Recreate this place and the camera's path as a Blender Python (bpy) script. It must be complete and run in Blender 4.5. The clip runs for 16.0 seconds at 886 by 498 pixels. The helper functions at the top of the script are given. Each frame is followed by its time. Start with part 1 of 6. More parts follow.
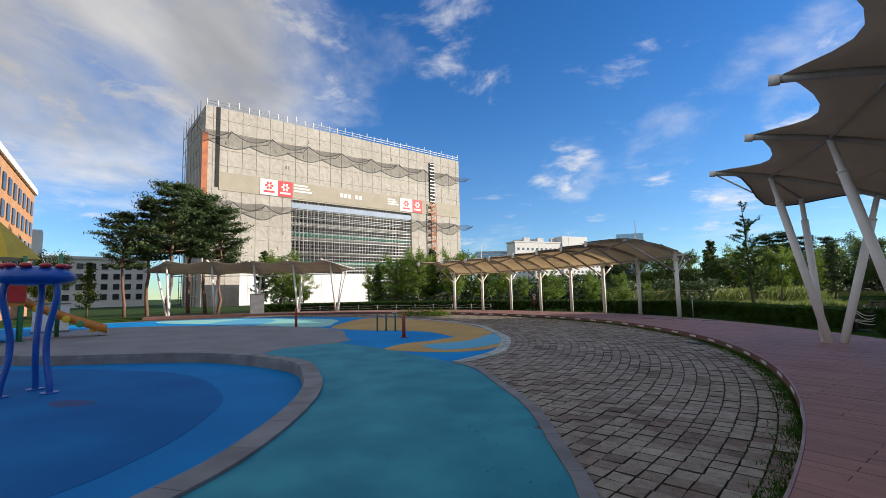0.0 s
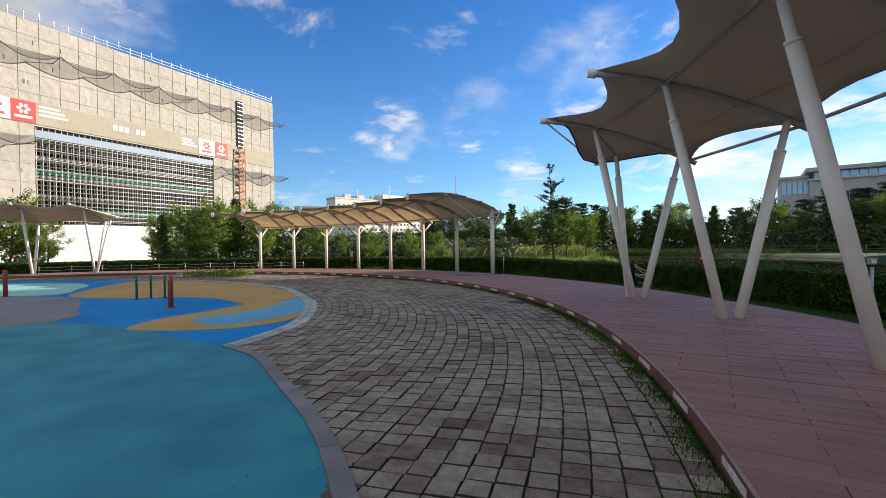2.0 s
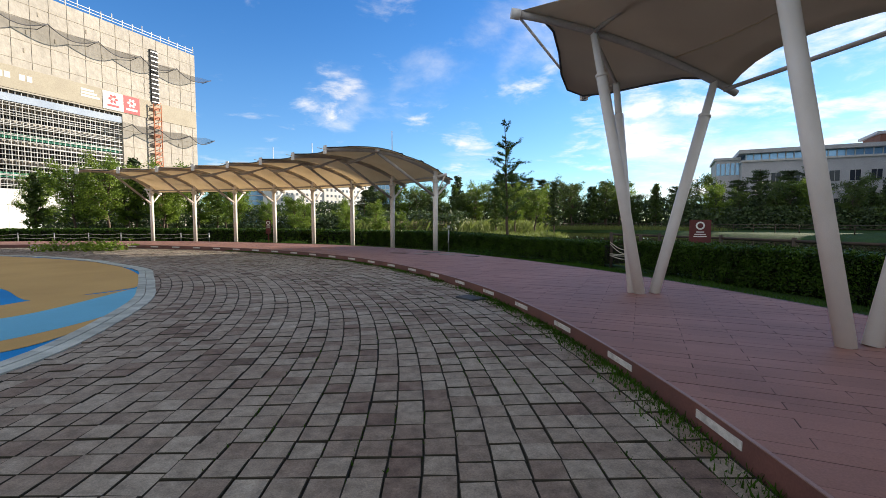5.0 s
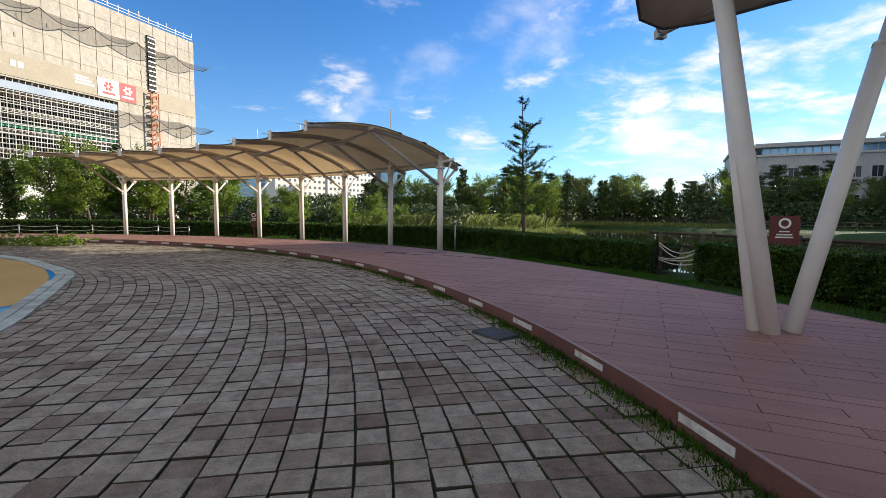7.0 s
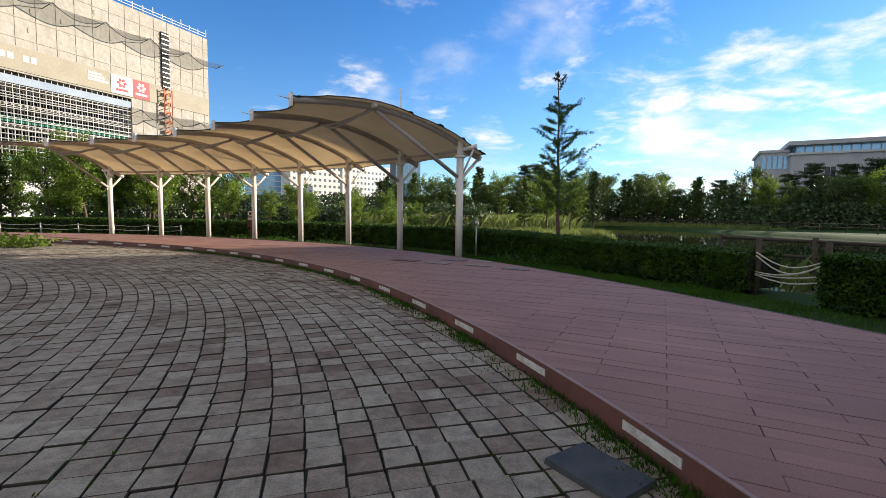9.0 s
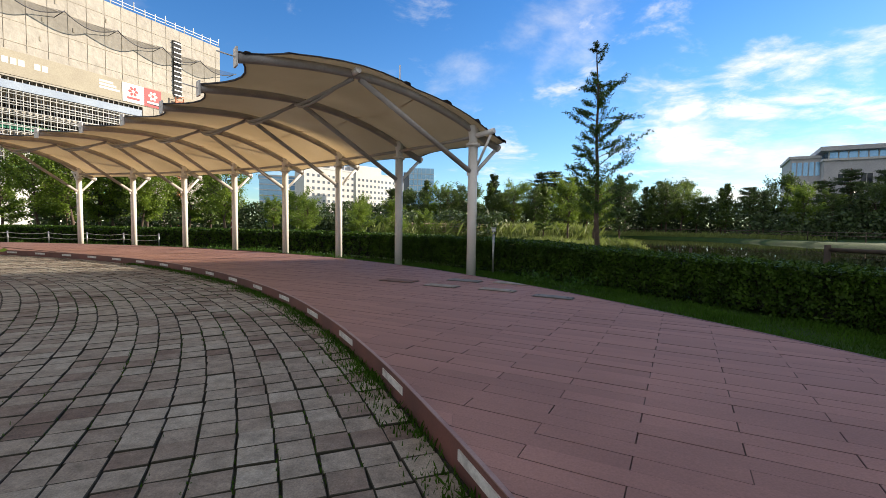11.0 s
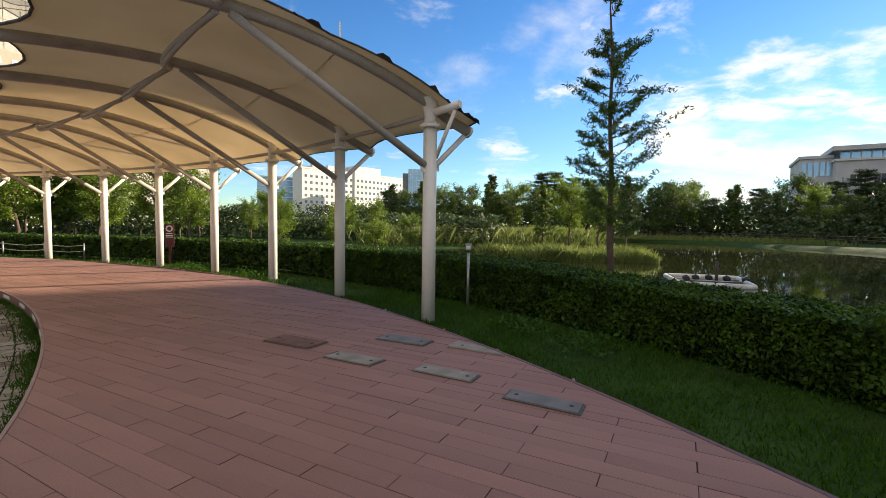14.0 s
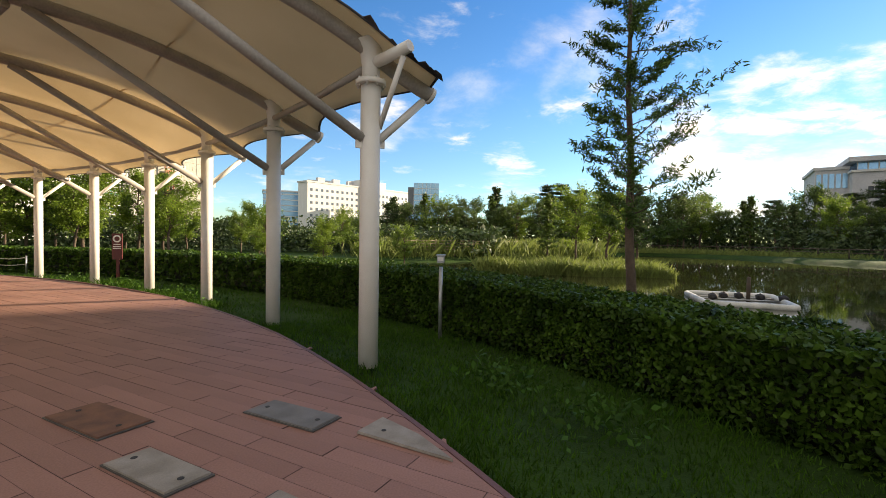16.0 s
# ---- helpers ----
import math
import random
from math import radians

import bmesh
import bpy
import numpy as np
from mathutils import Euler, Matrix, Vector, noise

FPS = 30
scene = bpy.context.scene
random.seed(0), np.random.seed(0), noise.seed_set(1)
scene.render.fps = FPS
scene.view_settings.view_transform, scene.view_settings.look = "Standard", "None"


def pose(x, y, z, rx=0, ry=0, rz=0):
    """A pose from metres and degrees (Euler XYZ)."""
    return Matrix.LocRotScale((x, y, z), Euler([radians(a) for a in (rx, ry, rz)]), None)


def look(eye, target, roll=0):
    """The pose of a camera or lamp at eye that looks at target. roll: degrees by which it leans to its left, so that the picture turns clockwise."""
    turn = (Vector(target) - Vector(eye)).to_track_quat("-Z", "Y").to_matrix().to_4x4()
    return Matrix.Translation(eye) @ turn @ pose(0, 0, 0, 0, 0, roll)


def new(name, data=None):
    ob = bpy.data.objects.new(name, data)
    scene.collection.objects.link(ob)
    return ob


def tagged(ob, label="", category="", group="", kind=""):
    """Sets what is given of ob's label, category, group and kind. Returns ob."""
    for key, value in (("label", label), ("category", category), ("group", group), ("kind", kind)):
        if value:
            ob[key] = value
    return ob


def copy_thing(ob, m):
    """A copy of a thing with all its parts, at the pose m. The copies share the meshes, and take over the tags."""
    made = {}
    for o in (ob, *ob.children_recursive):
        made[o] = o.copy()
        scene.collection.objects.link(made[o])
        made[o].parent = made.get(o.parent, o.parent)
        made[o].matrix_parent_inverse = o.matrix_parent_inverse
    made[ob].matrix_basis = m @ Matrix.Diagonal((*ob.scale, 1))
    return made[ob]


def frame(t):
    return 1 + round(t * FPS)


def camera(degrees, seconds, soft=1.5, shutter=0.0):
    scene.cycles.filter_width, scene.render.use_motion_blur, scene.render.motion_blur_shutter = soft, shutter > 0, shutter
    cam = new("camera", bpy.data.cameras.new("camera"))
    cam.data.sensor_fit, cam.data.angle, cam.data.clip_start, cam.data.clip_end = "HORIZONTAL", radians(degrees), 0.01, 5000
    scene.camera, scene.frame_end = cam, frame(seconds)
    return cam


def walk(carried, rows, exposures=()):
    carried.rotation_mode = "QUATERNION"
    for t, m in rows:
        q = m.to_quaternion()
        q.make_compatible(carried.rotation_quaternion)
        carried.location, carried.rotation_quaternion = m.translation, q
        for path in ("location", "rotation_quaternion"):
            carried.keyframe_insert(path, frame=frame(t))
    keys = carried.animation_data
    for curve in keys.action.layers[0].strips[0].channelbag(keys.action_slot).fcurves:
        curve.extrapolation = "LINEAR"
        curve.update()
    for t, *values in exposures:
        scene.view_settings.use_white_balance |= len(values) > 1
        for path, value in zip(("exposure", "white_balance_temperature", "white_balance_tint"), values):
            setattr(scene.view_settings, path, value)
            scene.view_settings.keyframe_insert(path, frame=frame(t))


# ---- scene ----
cam = camera(89.2, 16.0, soft=0.8)
PATH = [
    (0, (0.898, -8.77, 1.646), (-0.106, -7.051, 1.84), -1.3),
    (0.5, (0.636, -8.134, 1.627), (-0.142, -6.296, 1.76), -1.2),
    (1, (0.399, -7.482, 1.608), (-0.193, -5.573, 1.678), -1.2),
    (1.5, (0.253, -6.786, 1.583), (-0.159, -4.829, 1.602), -1.0),
    (2, (0.178, -6.121, 1.586), (-0.094, -4.139, 1.575), -1.0),
    (2.5, (0.11, -5.424, 1.552), (-0.088, -3.434, 1.521), -0.9),
    (3, (0.105, -4.697, 1.524), (0.004, -2.701, 1.451), -0.6),
    (3.5, (0.132, -3.942, 1.463), (0.079, -1.945, 1.366), -0.4),
    (4, (0.154, -3.164, 1.431), (0.123, -1.167, 1.326), -0.1),
    (6.5, (0.086, 0.506, 1.442), (0.049, 2.5, 1.288), 0.3),
    (7, (0.03, 1.27, 1.411), (-0.015, 3.263, 1.258), 0.5),
    (7.5, (-0.061, 1.946, 1.419), (-0.111, 3.94, 1.263), 0.6),
    (8, (-0.082, 2.707, 1.413), (-0.15, 4.699, 1.256), 0.6),
    (8.5, (-0.154, 3.4, 1.406), (-0.242, 5.392, 1.246), 0.7),
    (11, (-0.22, 7.22, 1.285), (-0.391, 9.21, 1.171), 0.8),
    (11.5, (-0.216, 7.865, 1.339), (-0.372, 9.856, 1.223), 0.7),
    (12, (-0.043, 8.48, 1.347), (-0.192, 10.47, 1.225), 0.7),
    (12.5, (0.081, 9.049, 1.405), (-0.061, 11.04, 1.272), 0.6),
    (13, (0.174, 9.509, 1.569), (0.027, 11.5, 1.44), 0.6),
    (13.5, (0.294, 10.087, 1.579), (0.137, 12.077, 1.459), 0.6),
    (14, (0.394, 10.678, 1.575), (0.218, 12.667, 1.466), 0.8),
    (14.5, (0.529, 11.285, 1.544), (0.349, 13.274, 1.44), 1.0),
    (15, (0.612, 11.862, 1.505), (0.428, 13.851, 1.418), 1.0),
    (15.5, (0.73, 12.411, 1.455), (0.54, 14.401, 1.389), 0.9),
    (16, (0.847, 12.972, 1.437), (0.641, 14.961, 1.39), 0.8),
]
walk(cam, [(t, look(eye, target, roll)) for t, eye, target, roll in PATH],
     [(0, 0.52, 6600, 10), (2, 0.7, 6850, 10), (4, 0.82, 6900, 10), (7, 0.85, 6900, 10), (11, 0.86, 7100, 10), (14, 1.0, 7700, 10), (16, 1.14, 8400, 10)])

# ---- world, sun, exposure ----
SUN_EL, SUN_AZ = 17.0, 31.0      # degrees; azimuth counted from +x towards +y, where the sun stands
SKY = 0.1
CLOUD_SHIFT = (0.0, 0.0, 0.0)
# cloud banks: direction, half width in degrees, density
BANKS = [((-0.86, 0.38, 0.34), 15, 0.12), ((-0.68, 0.59, 0.43), 11, 0.13), ((-0.445, 0.73, 0.54), 6, 0.08), ((-0.24, 0.936, 0.256), 4, 0.13), ((-0.06, 0.958, 0.28), 4, 0.07),
         ((0.17, 0.94, 0.3), 4, 0.08), ((0.26, 0.887, 0.4), 7, 0.08), ((0.32, 0.93, 0.19), 6, 0.12), ((0.46, 0.87, 0.15), 8, 0.14), ((0.487, 0.835, 0.25), 4, 0.1),
         ((0.68, 0.71, 0.19), 9, 0.135), ((0.05, 0.988, 0.146), 4, 0.09), ((-0.09, 0.9, 0.42), 3, 0.06)]


def make_world():
    w = bpy.data.worlds.new("sky")
    scene.world = w
    w.use_nodes = True
    nt = w.node_tree
    nt.nodes.clear()
    out = nt.nodes.new("ShaderNodeOutputWorld")
    bg = nt.nodes.new("ShaderNodeBackground")
    sky = nt.nodes.new("ShaderNodeTexSky")
    sky.sky_type = 'NISHITA'
    sky.sun_disc = False
    sky.sun_elevation = radians(SUN_EL)
    sky.sun_rotation = radians(90 - SUN_AZ)
    sky.air_density, sky.dust_density, sky.ozone_density = 1.0, 0.05, 3.0
    bg.inputs["Strength"].default_value = SKY
    N, L = nt.nodes.new, nt.links.new
    hs = N("ShaderNodeHueSaturation")
    hs.inputs["Saturation"].default_value = 1.3
    hs.inputs["Hue"].default_value = 0.512
    hs.inputs["Value"].default_value = 1.28
    L(sky.outputs[0], hs.inputs["Color"])
    # clean air: the sky stays blue down to the skyline
    low = N("ShaderNodeMix")
    low.data_type = 'RGBA'
    low.blend_type = 'MULTIPLY'
    low.inputs[7].default_value = (0.56, 0.74, 0.95, 1)
    L(hs.outputs[0], low.inputs[6])
    # clouds on a flat layer high above: the view direction, laid out by its slope
    co = N("ShaderNodeTexCoord").outputs["Generated"]
    sep = N("ShaderNodeSeparateXYZ")
    L(co, sep.inputs[0])
    zz = N("ShaderNodeMath")
    zz.operation = 'MAXIMUM'
    zz.inputs[1].default_value = 0.0
    L(sep.outputs[2], zz.inputs[0])
    near = N("ShaderNodeMapRange")
    near.interpolation_type = 'SMOOTHSTEP'
    near.inputs[2].default_value, near.inputs[3].default_value, near.inputs[4].default_value = 0.3, 1.0, 0.0
    L(zz.outputs[0], near.inputs[0])
    L(near.outputs[0], low.inputs[0])
    add = N("ShaderNodeMath")
    add.inputs[1].default_value = 0.16
    L(zz.outputs[0], add.inputs[0])
    dv = N("ShaderNodeVectorMath")
    dv.operation = 'DIVIDE'
    L(co, dv.inputs[0])
    L(add.outputs[0], dv.inputs[1])
    mp = N("ShaderNodeMapping")
    mp.inputs["Location"].default_value = CLOUD_SHIFT
    mp.inputs["Scale"].default_value = (1.0, 1.0, 0.0)
    L(dv.outputs[0], mp.inputs["Vector"])

    # cloud cover: added thick out of view overhead and behind, open sky ahead with single banks in it
    def towards(d0, lo, hi, amount):
        dt = N("ShaderNodeVectorMath")
        dt.operation = 'DOT_PRODUCT'
        dt.inputs[1].default_value = Vector(d0).normalized()
        L(co, dt.inputs[0])
        mr = N("ShaderNodeMapRange")
        mr.interpolation_type = 'SMOOTHSTEP'
        mr.inputs[1].default_value, mr.inputs[2].default_value, mr.inputs[4].default_value = lo, hi, amount
        L(dt.outputs["Value"], mr.inputs[0])
        return mr.outputs[0]

    # unseen thick cloud, put there to turn the blue skylight neutral
    bias = towards((0.0, -0.75, 0.66), -0.25, 0.45, 0.25)
    cover = bias
    for i, (d0, size, amount) in enumerate(BANKS):
        sm = N("ShaderNodeMath")
        L(bias, sm.inputs[0])
        L(towards(d0, math.cos(radians(size * 1.35)), math.cos(radians(size * 0.35)), amount), sm.inputs[1])
        bias = sm.outputs[0]
        if i == 1:
            cover = bias

    def layer(scale, detail, rough, lo, hi, bias):
        n = N("ShaderNodeTexNoise")
        n.inputs["Scale"].default_value, n.inputs["Detail"].default_value, n.inputs["Roughness"].default_value = scale, detail, rough
        n.inputs["Distortion"].default_value = 0.3
        L(mp.outputs[0], n.inputs["Vector"])
        r = N("ShaderNodeMapRange")
        r.interpolation_type = 'SMOOTHSTEP'
        r.inputs[1].default_value, r.inputs[2].default_value = lo, hi
        ad = N("ShaderNodeMath")
        L(n.outputs[0], ad.inputs[0])
        L(bias, ad.inputs[1])
        L(ad.outputs[0], r.inputs[0])
        return r.outputs[0]

    big = layer(0.75, 9, 0.62, 0.55, 0.86, bias)
    small = layer(2.6, 8, 0.62, 0.57, 0.86, bias)
    mx = N("ShaderNodeMath")
    mx.operation = 'MAXIMUM'
    L(big, mx.inputs[0])
    L(small, mx.inputs[1])
    shade = layer(0.9, 5, 0.55, 0.48, 0.92, cover)
    tone = N("ShaderNodeMix")
    tone.data_type = 'RGBA'
    tone.inputs[6].default_value, tone.inputs[7].default_value = (6.9, 6.8, 6.7, 1), (2.5, 2.6, 2.85, 1)
    L(shade, tone.inputs[0])
    mix = N("ShaderNodeMix")
    mix.data_type = 'RGBA'
    L(mx.outputs[0], mix.inputs[0])
    L(low.outputs[2], mix.inputs[6])
    L(tone.outputs[2], mix.inputs[7])
    L(mix.outputs[2], bg.inputs["Color"])
    L(bg.outputs[0], out.inputs[0])


make_world()
sun = new("sun", bpy.data.lights.new("sun", "SUN"))
sun.data.energy, sun.data.angle, sun.data.color = 5.0, radians(0.6), (1.0, 0.91, 0.79)
_a, _e = radians(SUN_AZ), radians(SUN_EL)
sun.matrix_world = look((0, 0, 60), (-math.cos(_a) * math.cos(_e), -math.sin(_a) * math.cos(_e), 60 - math.sin(_e)))

# ---- materials ----
def principled(name):
    m = bpy.data.materials.new(name)
    m.use_nodes = True
    return m, m.node_tree, m.node_tree.nodes["Principled BSDF"]


def surface(name, colour, second=None, scale=3.0, rough=0.7, grain=60.0, bump=0.2, depth=0.005, metal=0.0, vary=0.0,
            translucent=0.0, island=False, spec=0.5, edge=0.35, coords="Object", some=1.0):
    """A surface in two tones: broad stains at `scale` per metre, fine grain at `grain` per metre with relief."""
    m, nt, b = principled(name)
    second = second or tuple(c * 0.7 for c in colour)
    N, L = nt.nodes.new, nt.links.new
    if coords == "World":
        pos = N("ShaderNodeNewGeometry").outputs["Position"]
    else:
        pos = N("ShaderNodeTexCoord").outputs["Object"]
    n1 = N("ShaderNodeTexNoise")
    n1.inputs["Scale"].default_value, n1.inputs["Detail"].default_value = scale, 5
    n2 = N("ShaderNodeTexNoise")
    n2.inputs["Scale"].default_value, n2.inputs["Detail"].default_value = grain, 3
    L(pos, n1.inputs["Vector"])
    L(pos, n2.inputs["Vector"])
    ramp = N("ShaderNodeMapRange")
    ramp.inputs[1].default_value, ramp.inputs[2].default_value = edge, 1 - edge
    L(n1.outputs[0], ramp.inputs[0])
    mix = N("ShaderNodeMix")
    mix.data_type = 'RGBA'
    mix.inputs[6].default_value, mix.inputs[7].default_value = (*colour, 1), (*second, 1)
    L(ramp.outputs[0], mix.inputs[0])
    g = N("ShaderNodeMapRange")
    g.inputs[1].default_value, g.inputs[2].default_value, g.inputs[3].default_value, g.inputs[4].default_value = 0.25, 0.75, 0.86, 1.14
    L(n2.outputs[0], g.inputs[0])
    val = N("ShaderNodeHueSaturation")
    L(mix.outputs[2], val.inputs["Color"])
    if vary:
        if island:
            rnd = N("ShaderNodeNewGeometry").outputs["Random Per Island"]
        else:
            rnd = N("ShaderNodeObjectInfo").outputs["Random"]
        r = N("ShaderNodeMapRange")
        r.inputs[2].default_value, r.inputs[3].default_value, r.inputs[4].default_value = some, 1 - vary, 1 + vary * some
        L(rnd, r.inputs[0])
        mul = N("ShaderNodeMath")
        mul.operation = 'MULTIPLY'
        L(r.outputs[0], mul.inputs[0])
        L(g.outputs[0], mul.inputs[1])
        L(mul.outputs[0], val.inputs["Value"])
    else:
        L(g.outputs[0], val.inputs["Value"])
    L(val.outputs[0], b.inputs["Base Color"])
    b.inputs["Roughness"].default_value = rough
    b.inputs["Metallic"].default_value = metal
    b.inputs["Specular IOR Level"].default_value = spec
    if bump:
        bp = N("ShaderNodeBump")
        bp.inputs["Strength"].default_value, bp.inputs["Distance"].default_value = bump, depth
        L(n2.outputs[0], bp.inputs["Height"])
        L(bp.outputs[0], b.inputs["Normal"])
    if translucent:
        out = nt.nodes["Material Output"]
        tr = N("ShaderNodeBsdfTranslucent")
        L(val.outputs[0], tr.inputs["Color"])
        ms = N("ShaderNodeMixShader")
        ms.inputs[0].default_value = translucent
        L(b.outputs[0], ms.inputs[1])
        L(tr.outputs[0], ms.inputs[2])
        L(ms.outputs[0], out.inputs["Surface"])
    return m


def sett_material(name, island):
    """Worn concrete setts: each in its own tone, grey, brown or reddish, with stains, pitting and worn pale grains."""
    m, nt, b = principled(name)
    N, L = nt.nodes.new, nt.links.new
    pos = N("ShaderNodeNewGeometry").outputs["Position"]
    rnd = N("ShaderNodeNewGeometry").outputs["Random Per Island"] if island else N("ShaderNodeObjectInfo").outputs["Random"]
    tone = N("ShaderNodeValToRGB")
    tone.color_ramp.interpolation = 'LINEAR'
    stops = [(0.0, (0.1, 0.078, 0.06)), (0.16, (0.185, 0.132, 0.105)), (0.32, (0.25, 0.202, 0.16)), (0.55, (0.305, 0.264, 0.212)), (0.8, (0.345, 0.308, 0.25)), (1.0, (0.43, 0.395, 0.325))]
    tone.color_ramp.elements[0].position, tone.color_ramp.elements[0].color = stops[0][0], (*stops[0][1], 1)
    tone.color_ramp.elements[1].position, tone.color_ramp.elements[1].color = stops[-1][0], (*stops[-1][1], 1)
    for at, c in stops[1:-1]:
        tone.color_ramp.elements.new(at).color = (*c, 1)

    def noise_at(scale, detail, lo, hi, a, z):
        n = N("ShaderNodeTexNoise")
        n.inputs["Scale"].default_value, n.inputs["Detail"].default_value, n.inputs["Roughness"].default_value = scale, detail, 0.65
        L(pos, n.inputs["Vector"])
        r = N("ShaderNodeMapRange")
        r.inputs[1].default_value, r.inputs[2].default_value, r.inputs[3].default_value, r.inputs[4].default_value = lo, hi, a, z
        L(n.outputs[0], r.inputs[0])
        return r.outputs[0], n.outputs[0]

    def maths(op, x, y):
        k = N("ShaderNodeMath")
        k.operation = op
        for i, v in enumerate((x, y)):
            if isinstance(v, float):
                k.inputs[i].default_value = v
            else:
                L(v, k.inputs[i])
        return k.outputs[0]

    broad, _ = noise_at(0.55, 5, 0.3, 0.7, -0.32, 0.24)
    L(maths('ADD', maths('ADD', maths('MULTIPLY', rnd, 0.56), 0.24), broad), tone.inputs[0])
    stain, _ = noise_at(9.0, 6, 0.3, 0.62, 0.62, 1.1)
    grain, gh = noise_at(85.0, 4, 0.3, 0.7, 0.74, 1.24)
    fine, fh = noise_at(420.0, 2, 0.3, 0.7, 0.8, 1.2)
    mul = N("ShaderNodeHueSaturation")
    L(tone.outputs[0], mul.inputs["Color"])
    L(maths('MULTIPLY', maths('MULTIPLY', stain, grain), fine), mul.inputs["Value"])
    L(mul.outputs[0], b.inputs["Base Color"])
    b.inputs["Roughness"].default_value = 0.88
    b.inputs["Specular IOR Level"].default_value = 0.3
    bp = N("ShaderNodeBump")
    bp.inputs["Strength"].default_value, bp.inputs["Distance"].default_value = 0.7, 0.006
    L(maths('ADD', gh, maths('MULTIPLY', fh, 0.4)), bp.inputs["Height"])
    L(bp.outputs[0], b.inputs["Normal"])
    return m


PAVER = sett_material("worn_concrete_sett", False)
PAVER_FIELD = sett_material("worn_concrete_setts", True)
WHITE_STEEL = surface("white_painted_steel", (0.84, 0.81, 0.76), (0.77, 0.74, 0.68), 2.5, 0.42, 420, 0.05)
GREY_STEEL = surface("galvanised_steel", (0.42, 0.43, 0.44), (0.3, 0.31, 0.32), 8, 0.4, 80, 0.1, metal=0.7)
MEMBRANE = surface("cream_membrane", (0.74, 0.635, 0.47), (0.66, 0.56, 0.4), 0.8, 0.75, 200, 0.1, 0.001, translucent=0.6)
EDGE_CORD = surface("grey_membrane_edge", (0.1, 0.1, 0.11), (0.05, 0.05, 0.055), 4, 0.8, 60)
DECK = surface("red_brown_deck_board", (0.32, 0.168, 0.133), (0.253, 0.131, 0.104), 0.9, 0.65, 90, 0.3, 0.002, spec=0.3, vary=0.1)
DECK_BED = surface("dark_deck_joint", (0.15, 0.08, 0.066), (0.115, 0.061, 0.052), 3, 0.8, 60)
NOSING = surface("worn_pale_nosing", (0.34, 0.23, 0.2), (0.25, 0.15, 0.13), 3, 0.55, 60)
FASCIA = surface("dark_red_step_face", (0.17, 0.07, 0.058), (0.11, 0.05, 0.045), 2, 0.6, 60)
STRIP = surface("white_reflector_strip", (0.68, 0.67, 0.63), (0.45, 0.43, 0.4), 12, 0.5, 80)
PAVER_BED = surface("dirt_joint", (0.03, 0.027, 0.02), (0.02, 0.023, 0.012), 5, 0.95, 70, 0.5, 0.01)
KERB = surface("grey_concrete_kerb", (0.2, 0.2, 0.205), (0.14, 0.14, 0.145), 2, 0.8, 80, 0.3)
TEAL = surface("teal_rubber_floor", (0.045, 0.29, 0.36), (0.025, 0.2, 0.28), 1.1, 0.75, 120, 0.35, 0.003, spec=0.15)
BLUE = surface("blue_rubber_floor", (0.003, 0.26, 0.62), (0.003, 0.2, 0.5), 0.5, 0.75, 120, 0.35, 0.003, spec=0.06)
SKYBLUE = surface("light_blue_rubber_floor", (0.12, 0.42, 0.6), (0.1, 0.36, 0.52), 0.5, 0.75, 120, 0.3, 0.003, spec=0.15)
NAVY = surface("blue_pool_border", (0.003, 0.2, 0.5), (0.003, 0.165, 0.43), 0.5, 0.7, 120, 0.3, 0.003, spec=0.06)
NAVY_DEEP = surface("dark_blue_pool_floor", (0.002, 0.145, 0.39), (0.002, 0.105, 0.31), 0.5, 0.7, 120, 0.3, 0.003, spec=0.06)
MINT = surface("mint_rubber_floor", (0.3, 0.62, 0.55), (0.26, 0.56, 0.5), 0.5, 0.75, 120, 0.3, 0.003, spec=0.15)
OCHRE = surface("ochre_rubber_floor", (0.5, 0.33, 0.12), (0.43, 0.28, 0.1), 0.5, 0.75, 120, 0.35, 0.003, spec=0.15)
GREYFLOOR = surface("grey_rubber_floor", (0.25, 0.25, 0.26), (0.2, 0.2, 0.21), 0.6, 0.8, 120, 0.35, 0.003, spec=0.15)
GRASS = surface("mown_grass", (0.03, 0.07, 0.01), (0.019, 0.045, 0.008), 0.7, 0.9, 50, 0.8, 0.02, coords="World", spec=0.15)
BLADE = surface("grass_blade", (0.05, 0.125, 0.01), (0.034, 0.085, 0.008), 1.5, 0.6, 20, 0, translucent=0.3, vary=0.25, island=True, coords="World", spec=0.15)
HEDGE_LEAF = surface("hedge_leaf", (0.06, 0.12, 0.014), (0.028, 0.062, 0.009), 2.5, 0.45, 20, 0, translucent=0.25, vary=0.35, island=True, coords="World", spec=0.15)
# near-black twigs: the shade deep in the hedge is in this colour
HEDGE_CORE = surface("hedge_twig_shade", (0.008, 0.011, 0.005), (0.005, 0.007, 0.003), 6, 0.9, 40, 0.8, 0.03)
LEAF_GREEN = surface("broad_leaf_green", (0.2, 0.29, 0.036), (0.115, 0.19, 0.025), 0.6, 0.5, 8, 0, translucent=0.5, vary=0.35, island=True, coords="World")
LEAF_MID = surface("shaded_leaf_green", (0.105, 0.165, 0.03), (0.06, 0.1, 0.02), 0.6, 0.55, 8, 0, translucent=0.35, vary=0.35, island=True, coords="World")
LEAF_DARK = surface("pine_needle_green", (0.072, 0.115, 0.035), (0.042, 0.074, 0.024), 0.6, 0.6, 8, 0, translucent=0.2, vary=0.35, island=True, coords="World")
